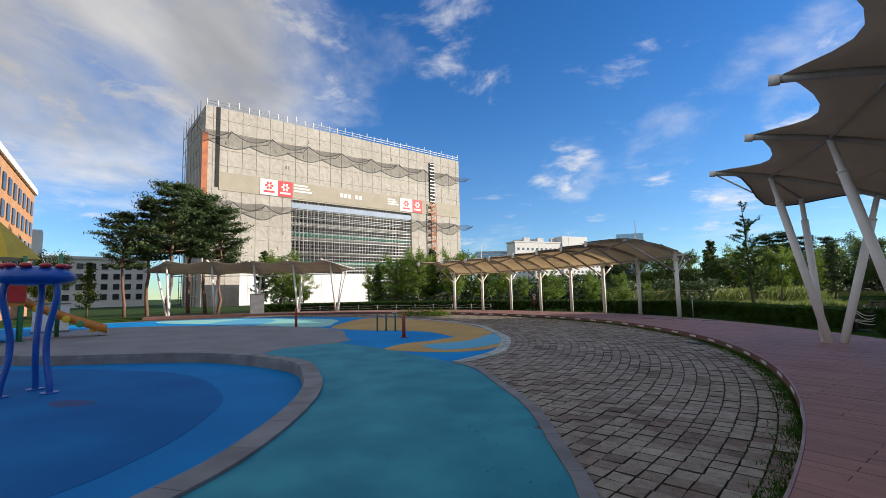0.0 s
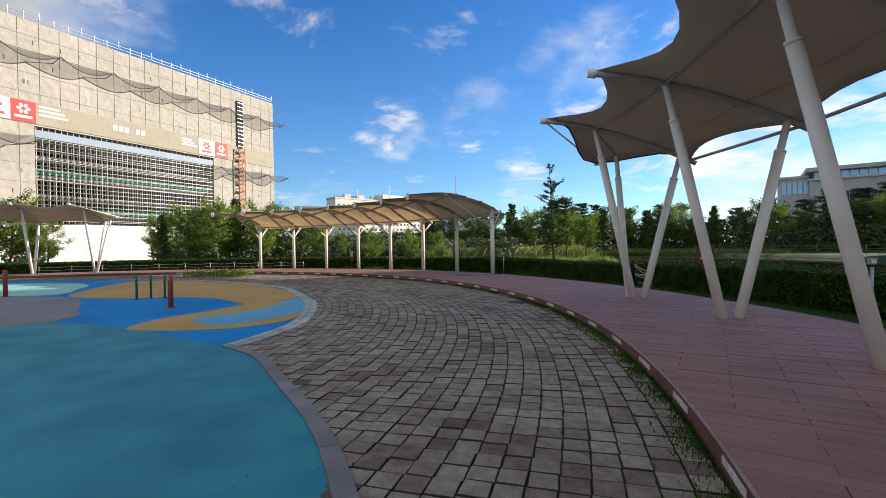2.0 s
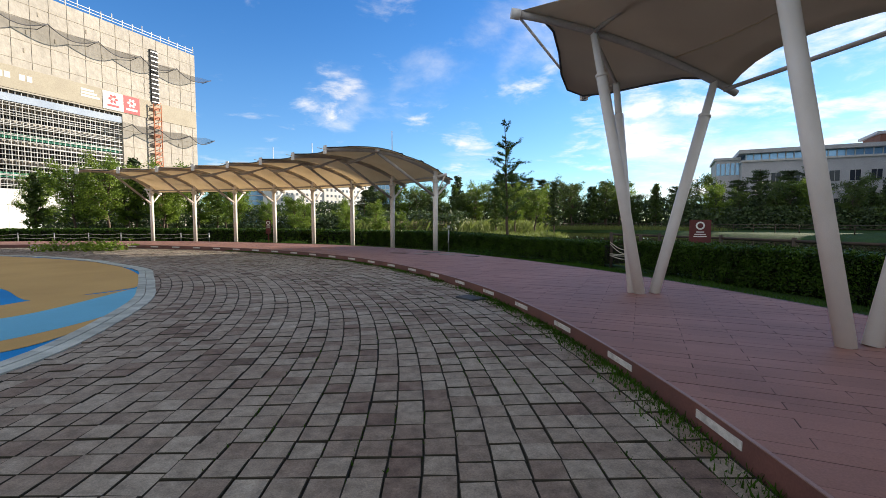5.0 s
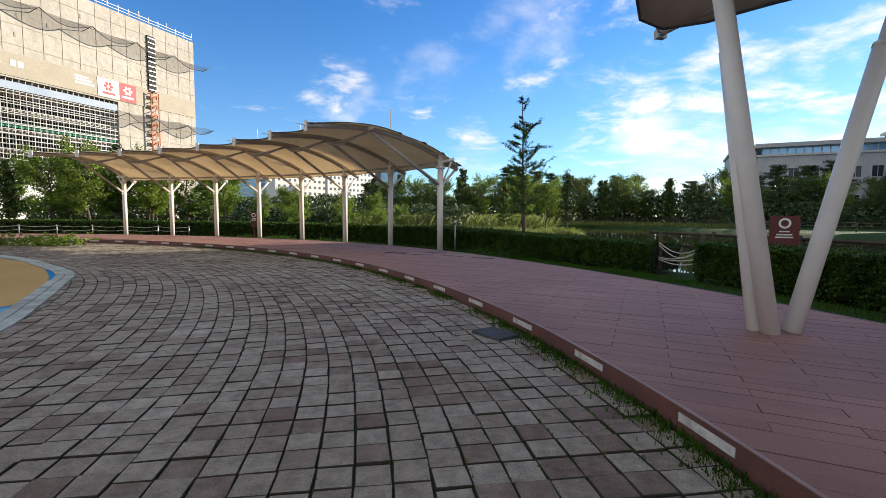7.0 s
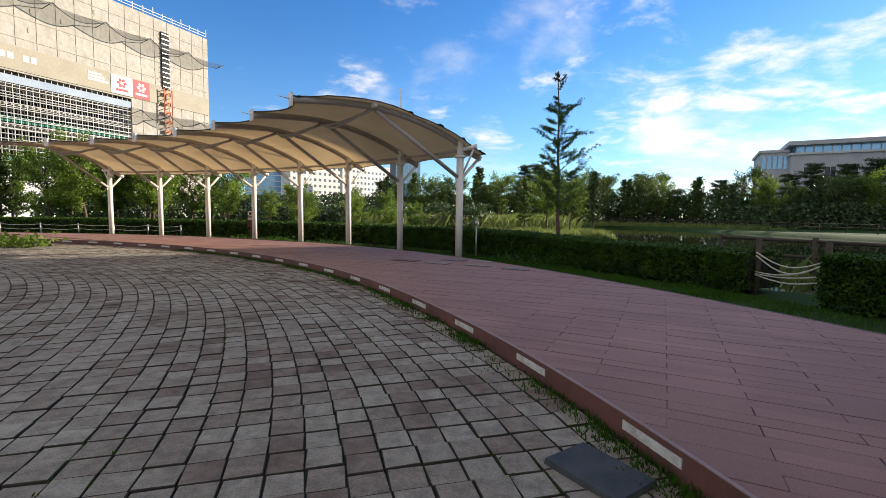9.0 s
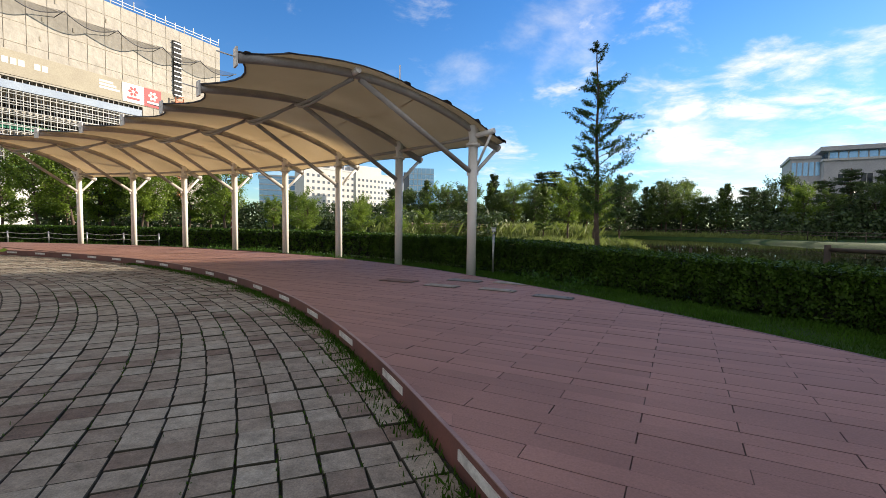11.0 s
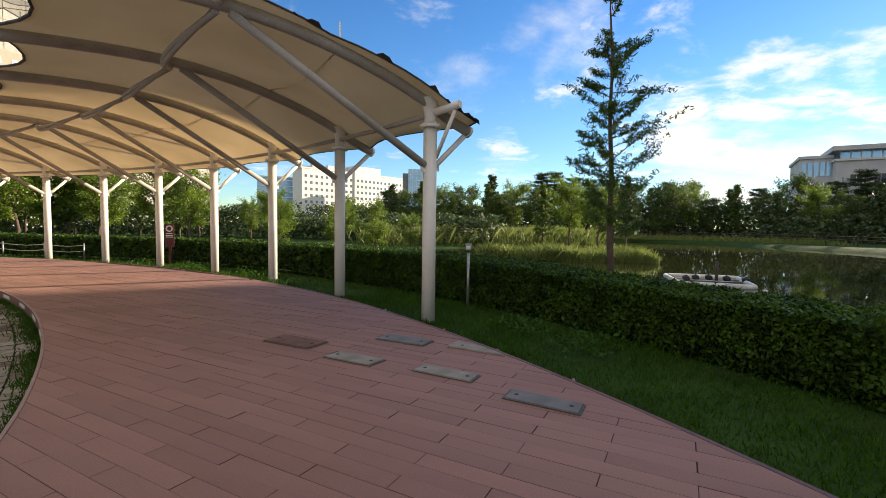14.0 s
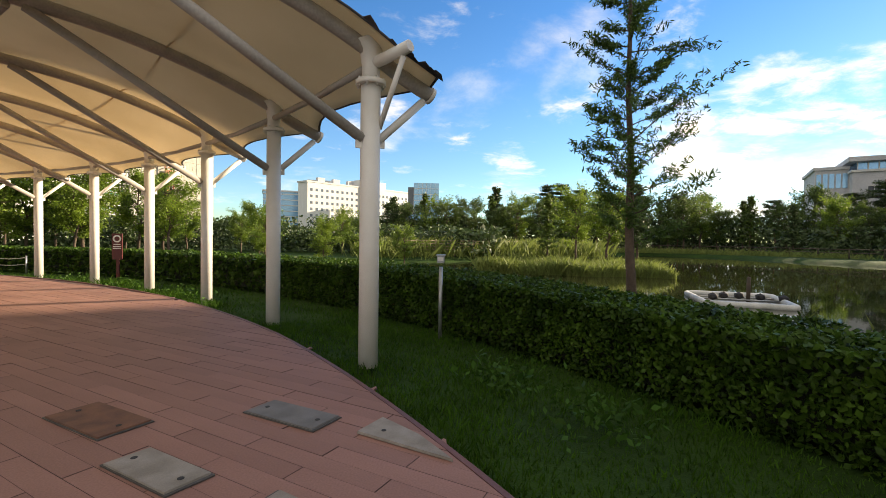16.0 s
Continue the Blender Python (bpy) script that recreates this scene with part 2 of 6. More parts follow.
BARK = surface("brown_bark", (0.12, 0.085, 0.06), (0.07, 0.05, 0.038), 6, 0.9, 40, 0.8, 0.02)
PINE_BARK = surface("reddish_pine_bark", (0.22, 0.12, 0.075), (0.12, 0.07, 0.05), 5, 0.9, 40, 0.8, 0.02)
CONCRETE = surface("construction_sheeting", (0.47, 0.435, 0.385), (0.385, 0.355, 0.31), 0.14, 0.8, 0.9, 0.5, 0.25, edge=0.3)
WING_CLOTH = surface("grey_beige_membrane", (0.58, 0.5, 0.4), (0.5, 0.43, 0.345), 0.8, 0.8, 200, 0.1, 0.001, translucent=0.42)
OFFICE = surface("pale_concrete_wall", (0.55, 0.55, 0.56), (0.48, 0.48, 0.5), 0.3, 0.8, 3)
WATER = surface("pond_water", (0.03, 0.034, 0.014), (0.024, 0.028, 0.01), 0.3, 0.03, 3, 0.06, 0.01)
DECK_FIELD = surface("red_brown_deck_boards", (0.32, 0.168, 0.133), (0.253, 0.131, 0.104), 0.9, 0.65, 90, 0.3, 0.002, spec=0.3, vary=0.1, island=True, coords="World")
REED = surface("reed_blade", (0.22, 0.265, 0.066), (0.14, 0.19, 0.042), 0.8, 0.7, 10, 0, translucent=0.3, vary=0.25, island=True, coords="World")
# near-black: carries the shade of recesses, also colours black strip and float balls
DARK = surface("recess_shade_and_black_parts", (0.03, 0.03, 0.032), (0.018, 0.018, 0.02), 0.5, 0.8, 6)
SITE_GREEN = surface("green_mesh_sheet", (0.05, 0.25, 0.17), (0.03, 0.18, 0.12), 0.3, 0.8, 6)
PALE_BLUE = surface("pale_blue_sheet", (0.33, 0.4, 0.5), (0.26, 0.33, 0.44), 0.3, 0.6, 6)
SHEET_SEAM = surface("sheeting_seam", (0.42, 0.38, 0.31), (0.34, 0.3, 0.25), 0.6, 0.8, 6)
BAND = surface("beige_printed_sheet", (0.4, 0.36, 0.28), (0.36, 0.32, 0.25), 0.3, 0.75, 6)
BANNER_WHITE = surface("white_sheet", (0.78, 0.77, 0.74), (0.72, 0.71, 0.68), 0.6, 0.6, 12)
BANNER_RED = surface("red_sheet", (0.62, 0.06, 0.07), (0.55, 0.05, 0.06), 0.6, 0.6, 12)
HOIST = surface("orange_hoist_steel", (0.5, 0.17, 0.07), (0.36, 0.12, 0.06), 1, 0.6, 12)
OFFICE_TRIM = surface("pale_trim", (0.66, 0.65, 0.63), (0.6, 0.59, 0.57), 0.5, 0.7, 6)
GLASS_DARK = surface("dark_window_glass", (0.03, 0.035, 0.045), (0.02, 0.025, 0.035), 0.3, 0.08, 3, 0)
GLASS_GREY = surface("grey_window_glass", (0.16, 0.18, 0.21), (0.12, 0.14, 0.17), 0.3, 0.15, 3, 0)
WOOD_TAN = surface("pale_weathered_timber", (0.36, 0.28, 0.19), (0.27, 0.2, 0.14), 4, 0.8, 60, 0.4)
GLASS_BLUE = surface("blue_facade_glass", (0.3, 0.52, 0.72), (0.24, 0.45, 0.65), 0.12, 0.15, 3, 0, metal=0.5)
FACADE_WHITE = surface("white_facade", (0.74, 0.73, 0.71), (0.68, 0.67, 0.65), 0.2, 0.8, 4)
BRICK_RED = surface("dark_red_brick", (0.25, 0.11, 0.08), (0.2, 0.09, 0.065), 0.5, 0.85, 8)
BRICK_ORANGE = surface("orange_brick", (0.5, 0.26, 0.13), (0.43, 0.22, 0.11), 0.5, 0.85, 8)
TOY_BLUE = surface("glossy_blue_paint", (0.015, 0.1, 0.42), (0.012, 0.08, 0.34), 3, 0.3, 30, 0.03)
TOY_RED = surface("glossy_red_paint", (0.5, 0.03, 0.03), (0.4, 0.025, 0.025), 3, 0.3, 30, 0.03)
TOY_RED_POST = surface("faded_red_paint", (0.42, 0.07, 0.04), (0.32, 0.055, 0.035), 5, 0.45, 40, 0.05)
TOY_YELLOW = surface("yellow_plastic", (0.75, 0.5, 0.03), (0.65, 0.43, 0.03), 3, 0.35, 30, 0.03)
TOY_GREEN = surface("green_plastic", (0.06, 0.3, 0.12), (0.05, 0.24, 0.1), 3, 0.35, 30, 0.03)
TOY_DARKGREEN = surface("dark_green_paint", (0.03, 0.14, 0.09), (0.025, 0.1, 0.07), 5, 0.45, 30, 0.05)
TOY_ORANGE = surface("orange_plastic", (0.65, 0.25, 0.04), (0.55, 0.2, 0.03), 3, 0.35, 30, 0.03)
HATCH_RUST = surface("rusty_steel_plate", (0.19, 0.085, 0.05), (0.11, 0.052, 0.036), 7, 0.7, 120, 0.4, 0.002)
HATCH_PALE = surface("pale_galvanised_plate", (0.32, 0.29, 0.255), (0.22, 0.195, 0.165), 5, 0.75, 140, 0.3, 0.002, spec=0.25)
HATCH_GREY = surface("grey_galvanised_plate", (0.2, 0.195, 0.19), (0.14, 0.135, 0.13), 5, 0.7, 140, 0.3, 0.002, spec=0.25)
HATCH_FRAME = surface("dark_frame_steel", (0.09, 0.085, 0.08), (0.06, 0.055, 0.05), 8, 0.7, 80)
SLATE = surface("dark_slate", (0.075, 0.08, 0.085), (0.05, 0.055, 0.06), 5, 0.75, 60, 0.4, spec=0.2)
SIGN_RED = surface("dark_red_sign_paint", (0.13, 0.022, 0.02), (0.1, 0.018, 0.017), 3, 0.5, 40)
WOOD_DARK = surface("dark_weathered_wood", (0.075, 0.055, 0.04), (0.045, 0.034, 0.026), 6, 0.85, 60, 0.5)
ROPE = surface("pale_rope", (0.6, 0.57, 0.48), (0.45, 0.42, 0.35), 20, 0.9, 150, 0.5)
FLOAT_WHITE = surface("dirty_white_plastic", (0.6, 0.6, 0.57), (0.42, 0.42, 0.38), 2, 0.5, 40)
NAVY_DARK = surface("dark_blue_patch", (0.002, 0.05, 0.2), (0.002, 0.04, 0.16), 2, 0.75, 120)


def net_material():
    m, nt, b = principled("catch_net")
    b.inputs["Base Color"].default_value = (0.07, 0.065, 0.06, 1)
    b.inputs["Roughness"].default_value = 0.9
    tr = nt.nodes.new("ShaderNodeBsdfTransparent")
    ms = nt.nodes.new("ShaderNodeMixShader")
    ms.inputs[0].default_value = 0.38
    nt.links.new(tr.outputs[0], ms.inputs[1])
    nt.links.new(b.outputs[0], ms.inputs[2])
    nt.links.new(ms.outputs[0], nt.nodes["Material Output"].inputs["Surface"])
    return m


NET = net_material()
KERB_STONE = surface("grey_kerb_stone", (0.22, 0.22, 0.225), (0.15, 0.15, 0.155), 2, 0.85, 80, 0.3, vary=0.12, coords="World")
RIM_PIECE = surface("pale_rim_stone_piece", (0.42, 0.46, 0.42), (0.28, 0.32, 0.29), 3, 0.8, 90, 0.4, 0.003, vary=0.2, coords="World")
# grey-beige in place of white: shade under the membranes is in this colour
RIB_STEEL = surface("shade_toned_steel", (0.46, 0.425, 0.39), (0.38, 0.35, 0.32), 3, 0.5, 40, 0.08)
CONIFER_LEAF = surface("feathery_conifer_green", (0.1, 0.18, 0.03), (0.06, 0.115, 0.02), 1.5, 0.6, 8, 0, translucent=0.35, vary=0.3, island=True, coords="World")
SCAFFOLD = surface("pale_scaffold_paint", (0.62, 0.62, 0.61), (0.48, 0.48, 0.47), 0.5, 0.6, 10)
SETT_DIRT = surface("dirty_sett_edge", (0.055, 0.047, 0.036), (0.036, 0.037, 0.022), 4, 0.95, 90, 0.6, 0.006, coords="World")
WEED_LEAF = surface("weed_leaf", (0.05, 0.12, 0.016), (0.03, 0.08, 0.011), 3, 0.55, 20, 0, translucent=0.3, vary=0.3, island=True, coords="World", spec=0.15)

# ---- helpers for meshes ----
def link_mesh(name, bm, material, parent=None, label=""):
    me = bpy.data.meshes.new(name)
    bm.normal_update()
    bm.to_mesh(me)
    bm.free()
    for m in (material if isinstance(material, (list, tuple)) else (material,)):
        me.materials.append(m)
    ob = new(name, me)
    if parent is not None:
        ob.parent = parent
    if label:
        ob["label"] = label
    return ob


part = link_mesh


def empty(name, m=None):
    ob = new(name)
    ob.empty_display_size = 0.2
    if m is not None:
        ob.matrix_world = m
    return ob


def box(bm, x0, y0, z0, x1, y1, z1, m=None):
    vs = [bm.verts.new(Vector((x, y, z)) if m is None else m @ Vector((x, y, z))) for z in (z0, z1) for y in (y0, y1) for x in (x0, x1)]
    for f in ((0, 2, 3, 1), (4, 5, 7, 6), (0, 1, 5, 4), (2, 6, 7, 3), (0, 4, 6, 2), (1, 3, 7, 5)):
        bm.faces.new([vs[i] for i in f])
    return vs


def tube(bm, points, radius, n=10, cap=True, smooth=True):
    """A round bar along points; radius one number or one a point."""
    pts = [Vector(p) for p in points]
    rad = radius if isinstance(radius, (list, tuple)) else [radius] * len(pts)
    rings, up = [], None
    for i, p in enumerate(pts):
        d = (pts[min(i + 1, len(pts) - 1)] - pts[max(i - 1, 0)]).normalized()
        if up is None:
            up = d.orthogonal().normalized()
        up = (up - d * up.dot(d)).normalized()
        side = d.cross(up)
        rings.append([bm.verts.new(p + (up * math.cos(2 * math.pi * k / n) + side * math.sin(2 * math.pi * k / n)) * rad[i]) for k in range(n)])
    for a, b in zip(rings, rings[1:]):
        for k in range(n):
            f = bm.faces.new((a[k], a[(k + 1) % n], b[(k + 1) % n], b[k]))
            f.smooth = smooth
    if cap:
        bm.faces.new(rings[0][::-1])
        bm.faces.new(rings[-1])
    return rings


def tube_part(name, points, radius, material, parent=None, label="", n=10):
    bm = bmesh.new()
    tube(bm, points, radius, n)
    return link_mesh(name, bm, material, parent, label)


def slab(bm, outline, z0, z1):
    """A flat plate with that outline, from z0 up to z1."""
    lo = [bm.verts.new((x, y, z0)) for x, y in outline]
    hi = [bm.verts.new((x, y, z1)) for x, y in outline]
    top = bm.faces.new(hi)
    top.normal_update()
    if top.normal.z < 0:
        top.normal_flip()
    n = len(outline)
    for i in range(n):
        bm.faces.new((lo[i], lo[(i + 1) % n], hi[(i + 1) % n], hi[i]))
    bmesh.ops.recalc_face_normals(bm, faces=[f for f in bm.faces if f is not top])
    return top


def smooth_line(points, steps=8, closed=False):
    """A smooth curve through points (Catmull-Rom)."""
    P = [Vector((*p, 0)) if len(p) == 2 else Vector(p) for p in points]
    n = len(P)
    out = []
    for i in range(n if closed else n - 1):
        if closed:
            a, b, c, d = P[(i - 1) % n], P[i], P[(i + 1) % n], P[(i + 2) % n]
        else:
            a, b, c, d = P[max(i - 1, 0)], P[i], P[i + 1], P[min(i + 2, n - 1)]
        for k in range(steps):
            t = k / steps
            out.append(0.5 * ((2 * b) + (c - a) * t + (2 * a - 5 * b + 4 * c - d) * t * t + (3 * b - a - 3 * c + d) * t ** 3))
    if not closed:
        out.append(P[-1])
    return out


# ---- the plan: everything turns about one centre ----
CX, CY = -20.5, 0.0
R_IN, R_OUT = 22.45, 26.6
DECK_Z = 0.16
# the walk is no true circle: how far its step and its back edge lie off R_IN and R_OUT, by angle
DRIFT_IN = [(-75, -1.05), (-40, -0.55), (-12, -0.17), (-3.6, -0.08), (3.5, -0.015), (10, 0.0), (16, -0.015), (22, -0.09), (26, -0.15), (30, -0.19),
            (34, -0.225), (38, -0.26), (42, -0.33), (46, -0.4), (53, -0.49), (65, -0.65), (80, -0.8), (100, -0.9), (150, -0.95)]
DRIFT_OUT = [(-75, -0.6), (-20, 0.0), (6, 0.06), (15, -0.1), (25, -0.27), (30, -0.31), (45, -0.32), (60, -0.55), (80, -0.8), (100, -0.9), (150, -0.95)]


def drift(deg, r):
    a, b = [float(np.interp(deg, [k[0] for k in d], [k[1] for k in d])) for d in (DRIFT_IN, DRIFT_OUT)]
    return a + (b - a) * min(1, max(0, (r - R_IN) / (R_OUT - R_IN)))


def on_circle(r, deg, z=0.0):
    a = radians(deg)
    return Vector((CX + r * math.cos(a), CY + r * math.sin(a), z))


def polar(r, deg, z=0.0):
    return on_circle(r + drift(deg, r), deg, z)


def ring_band(bm, r0, r1, a0, a1, z0, z1, step=1.0, place=polar):
    n = max(2, int(abs(a1 - a0) / step))
    rows = []
    for i in range(n + 1):
        a = a0 + (a1 - a0) * i / n
        rows.append([bm.verts.new(place(r, a, z)) for r, z in ((r0, z0), (r1, z0), (r1, z1), (r0, z1))])
    for p, q in zip(rows, rows[1:]):
        for k in range(4):
            bm.faces.new((p[k], q[k], q[(k + 1) % 4], p[(k + 1) % 4]))
    bm.faces.new(rows[0][::-1])
    bm.faces.new(rows[-1])
    bmesh.ops.recalc_face_normals(bm, faces=bm.faces)


def disc_sheet(name, outline, z, material, thick=0.02):
    bm = bmesh.new()
    slab(bm, outline, z - thick, z)
    bmesh.ops.triangulate(bm, faces=[f for f in bm.faces if len(f.verts) > 4])
    return link_mesh(name, bm, material)



# ---- large structure ----
POND = [(-16, 40), (-8, 46), (-1, 50), (7.5, 62), (14, 72), (23, 78), (30, 72), (33, 58), (36, 42), (33, 24), (22, 10), (12, 8), (9.6, 13),
        (6.0, 19.5), (1.8, 24.3), (-3.3, 28.3), (-9, 31.2), (-15, 34)]


def inside(x, y, outline):
    hit = False
    for (x0, y0), (x1, y1) in zip(outline, outline[1:] + outline[:1]):
        if (y0 > y) != (y1 > y) and x < (x1 - x0) * (y - y0) / (y1 - y0) + x0:
            hit = not hit
    return hit


def edge_distance(x, y, outline):
    p, best = Vector((x, y)), 1e9
    for a, b in zip(outline, outline[1:] + outline[:1]):
        a, b = Vector(a), Vector(b)
        t = max(0, min(1, (p - a).dot(b - a) / (b - a).length_squared))
        best = min(best, (a + (b - a) * t - p).length)
    return best


def ground_z(x, y):
    r = math.hypot(x - CX, y - CY)
    if r < 24.6:
        return -0.6
    if r < 26.2:
        return -0.6 + 0.63 * (r - 24.6) / 1.6
    z = 0.05 - 0.072 * min(2.8, max(0, r - 26.4)) + 0.02 * noise.noise((x * 0.4, y * 0.4, 0))
    if -25 < x < 40 and 0 < y < 84:
        d = edge_distance(x, y, POND)
        if inside(x, y, POND):
            z -= 0.45 + min(1.0, d * 0.6)
        elif d < 2.0:
            z -= 0.45 * (1 - d / 2.0)
    return z


def ground_sheet():
    fine_x = list(np.arange(-60, 60.1, 1.0))
    fine_y = list(np.arange(-40, 90.1, 1.0))
    xs = [-1600, -800, -400, -200, -120, -80] + fine_x + [80, 120, 200, 400, 800, 1600]
    ys = [-1600, -800, -400, -200, -100, -60] + fine_y + [110, 150, 220, 400, 800, 1600]
    verts = [(x, y, ground_z(x, y)) for y in ys for x in xs]
    n = len(xs)
    faces = [(j * n + i, j * n + i + 1, (j + 1) * n + i + 1, (j + 1) * n + i) for j in range(len(ys) - 1) for i in range(n - 1)]
    me = bpy.data.meshes.new("ground")
    me.from_pydata(verts, [], faces)
    me.materials.append(GRASS)
    for p in me.polygons:
        p.use_smooth = True
    return tagged(new("ground", me), "rough green grass ground around plaza and pond", "ground", kind="structure")


ground_sheet()
bm = bmesh.new()
slab(bm, [(-30, 5), (45, 5), (45, 90), (-30, 90)], -0.52, -0.5)
tagged(link_mesh("water", bm, WATER), "dark still pond water reflecting the trees", "water", kind="structure")

# plaza floor: paving bed, rubber surfaces, pool
POOL_LINE = [(-2.05, -14.3), (-2.3, -10.3), (-2.51, -7.96), (-2.78, -6.42), (-3.16, -5.37), (-3.96, -3.96), (-4.89, -2.73), (-5.95, -1.72), (-7.81, -0.39), (-10.27, 0.02), (-12.4, -0.21), (-14.46, -1.24), (-16.38, -2.42), (-18.38, -3.06), (-20.51, -2.7), (-24.11, -1.58)]
KERB_LINE = [(1.1, -14.3), (0.85, -9.3), (0.53, -6.9), (-0.09, -5.04), (-0.56, -4.11), (-1.48, -2.48), (-2.71, -0.93), (-3.55, 0.07), (-4.5, 0.73)]
RIM_LINE = [(-4.5, 0.73), (-4.37, 1.89), (-4.49, 3.34), (-5.47, 6.01), (-6.61, 7.87), (-7.75, 9.53), (-8.84, 11.02), (-10.56, 12.4), (-13.16, 14.2), (-17.33, 15.95), (-22.94, 16.55), (-29.06, 15.86), (-33.64, 11.98), (-36.92, 6.64)]
pool_line = [p.xy[:] for p in smooth_line(POOL_LINE, 6)]
kerb_line = [p.xy[:] for p in smooth_line(KERB_LINE, 6)]
rim_line = [p.xy[:] for p in smooth_line(RIM_LINE, 6)]


def offset_line(line, d):
    out = []
    for i, p in enumerate(line):
        a, b = line[max(i - 1, 0)], line[min(i + 1, len(line) - 1)]
        t = Vector((b[0] - a[0], b[1] - a[1])).normalized()
        out.append((p[0] - t.y * d, p[1] + t.x * d))
    return out


def strip_between(name, left, right, z0, z1, material):
    """A solid band between two lines with as many points."""
    bm = bmesh.new()
    rows = [[bm.verts.new((*p, z)) for p, z in ((a, z0), (a, z1), (b, z1), (b, z0))] for a, b in zip(left, right)]
    for p, q in zip(rows, rows[1:]):
        for k in range(4):
            bm.faces.new((p[k], p[(k + 1) % 4], q[(k + 1) % 4], q[k]))
    bm.faces.new(rows[0])
    bm.faces.new(rows[-1][::-1])
    bmesh.ops.recalc_face_normals(bm, faces=bm.faces)
    return link_mesh(name, bm, material)


def floor_patch(name, outline, z, material, label):
    ob = disc_sheet(name, outline, z, material, 0.15)
    return tagged(ob, label, "floor", kind="structure")


bm = bmesh.new()
ring = [polar(R_IN + 0.02, a).xy[:] for a in np.arange(-70, 150.1, 2.0)]
slab(bm, kerb_line + rim_line[1:] + ring[::-1], -0.3, -0.022)
bmesh.ops.triangulate(bm, faces=[f for f in bm.faces if len(f.verts) > 4])
pavement = tagged(link_mesh("pavement", bm, PAVER_BED), "worn concrete setts laid in curved rings with dirt joints", "pavement", kind="structure")

pool_line = offset_line(pool_line, 0.24)
pool_in = offset_line(pool_line, 0.34)
cut = [i for i, p in enumerate(pool_line) if p[0] < -10.2][0]
floor_patch("floor_rubber_teal", kerb_line + [(-6.12, 1.54), (-7.74, 2.33), (-10.26, 3.0), (-11.03, 1.65)] + pool_line[cut::-1], 0.0, TEAL,
            "teal blue rubber safety floor with small scuffs")
floor_patch("floor_rubber_blue", rim_line + [(-39, -1), (-24.1, -1.55)] + pool_line[:cut - 1:-1] + [(-11.03, 1.65), (-10.26, 3.0), (-7.74, 2.33), (-6.12, 1.54)],
            -0.004, BLUE, "bright blue rubber safety floor")
floor_patch("floor_rubber_grey", [p.xy[:] for p in smooth_line([(-10.26, 3.04), (-10.57, 3.95), (-11.46, 4.71), (-14.33, 7.38), (-17.63, 8.33), (-23.54, 7.79), (-28.35, 6.49), (-30.39, 3.11), (-26.9, -0.46)], 5)]
            + [(-24.1, -1.5)] + pool_line[:cut - 1:-1] + [(-10.86, 1.07), (-10.64, 2.08)], 0.004, GREYFLOOR, "plain grey rubber floor beside the pool")
strip_between("floor_pool_kerb", pool_line, pool_in, -0.4, 0.03, KERB)
tagged(bpy.data.objects["floor_pool_kerb"], "smooth grey concrete pool kerb", "kerb", kind="structure")
kerb_out = offset_line(kerb_line, -0.15)
tagged(strip_between("floor_kerb", kerb_line, kerb_out, -0.2, 0.012, KERB), "grey concrete edging between rubber floor and setts", "kerb", kind="structure")
tagged(strip_between("floor_rim_kerb", rim_line, offset_line(rim_line, -0.12), -0.2, 0.012, KERB), "grey concrete edging around the play floor", "kerb", kind="structure")
bm = bmesh.new()
slab(bm, pool_in + [(-34, -2.6), (-34, -16.3), (-2.8, -16.3)], -0.5, -0.25)
bmesh.ops.triangulate(bm, faces=[f for f in bm.faces if len(f.verts) > 4])
tagged(link_mesh("floor_pool", bm, NAVY), "blue painted floor of the empty paddling pool", "pool floor", kind="structure")


def patch(name, points, z, material, label):
    ob = disc_sheet(name, [p.xy[:] for p in smooth_line(points, 5, True)], z, material, 0.003)
    return tagged(ob, label, "floor marking", kind="structure")


# deck bed, step face and its trim
bm = bmesh.new()
ring_band(bm, R_IN + 0.02, R_OUT - 0.01, -75, 150, -0.15, DECK_Z - 0.022)
deck = tagged(link_mesh("floor_deck", bm, DECK_BED), "red brown composite deck walk with long straight boards", "deck", kind="structure")
bm = bmesh.new()
ring_band(bm, R_IN - 0.012, R_IN + 0.015, -75, 150, -0.12, DECK_Z - 0.004, 0.5)
tagged(link_mesh("trim_deck_step", bm, FASCIA), "dark red step face along the deck edge", "step", kind="structure")
bm = bmesh.new()
ring_band(bm, R_IN - 0.016, R_IN + 0.01, -75, 150, DECK_Z - 0.003, DECK_Z + 0.004, 0.5)
tagged(link_mesh("trim_deck_nosing", bm, NOSING), "thin worn nosing on the deck edge", "trim", kind="structure")
bm = bmesh.new()
ring_band(bm, R_OUT - 0.008, R_OUT + 0.03, -75, 150, -0.12, DECK_Z + 0.002, 0.5)
tagged(link_mesh("trim_deck_back", bm, FASCIA), "dark red edge board at the back of the deck", "trim", kind="structure")
bm = bmesh.new()
box(bm, -0.019, -0.235, 0.062, -0.012, 0.235, 0.12)
first = link_mesh("reflector_strip", bm, STRIP)
tagged(first, "white reflector strip fixed to the red step face", "reflector", "strips along the step")


def strip_place(a):
    t = polar(R_IN, a + 0.6) - polar(R_IN, a - 0.6)
    mid = (polar(R_IN, a + 0.6) + polar(R_IN, a - 0.6)) / 2
    return Matrix.Translation(mid) @ Matrix.Rotation(math.atan2(t.y, t.x) - math.pi / 2, 4, 'Z')


first.matrix_world = strip_place(10.17)
for k in range(-9, 24):
    if k:
        copy_thing(first, strip_place(10.17 + 3.6 * k))

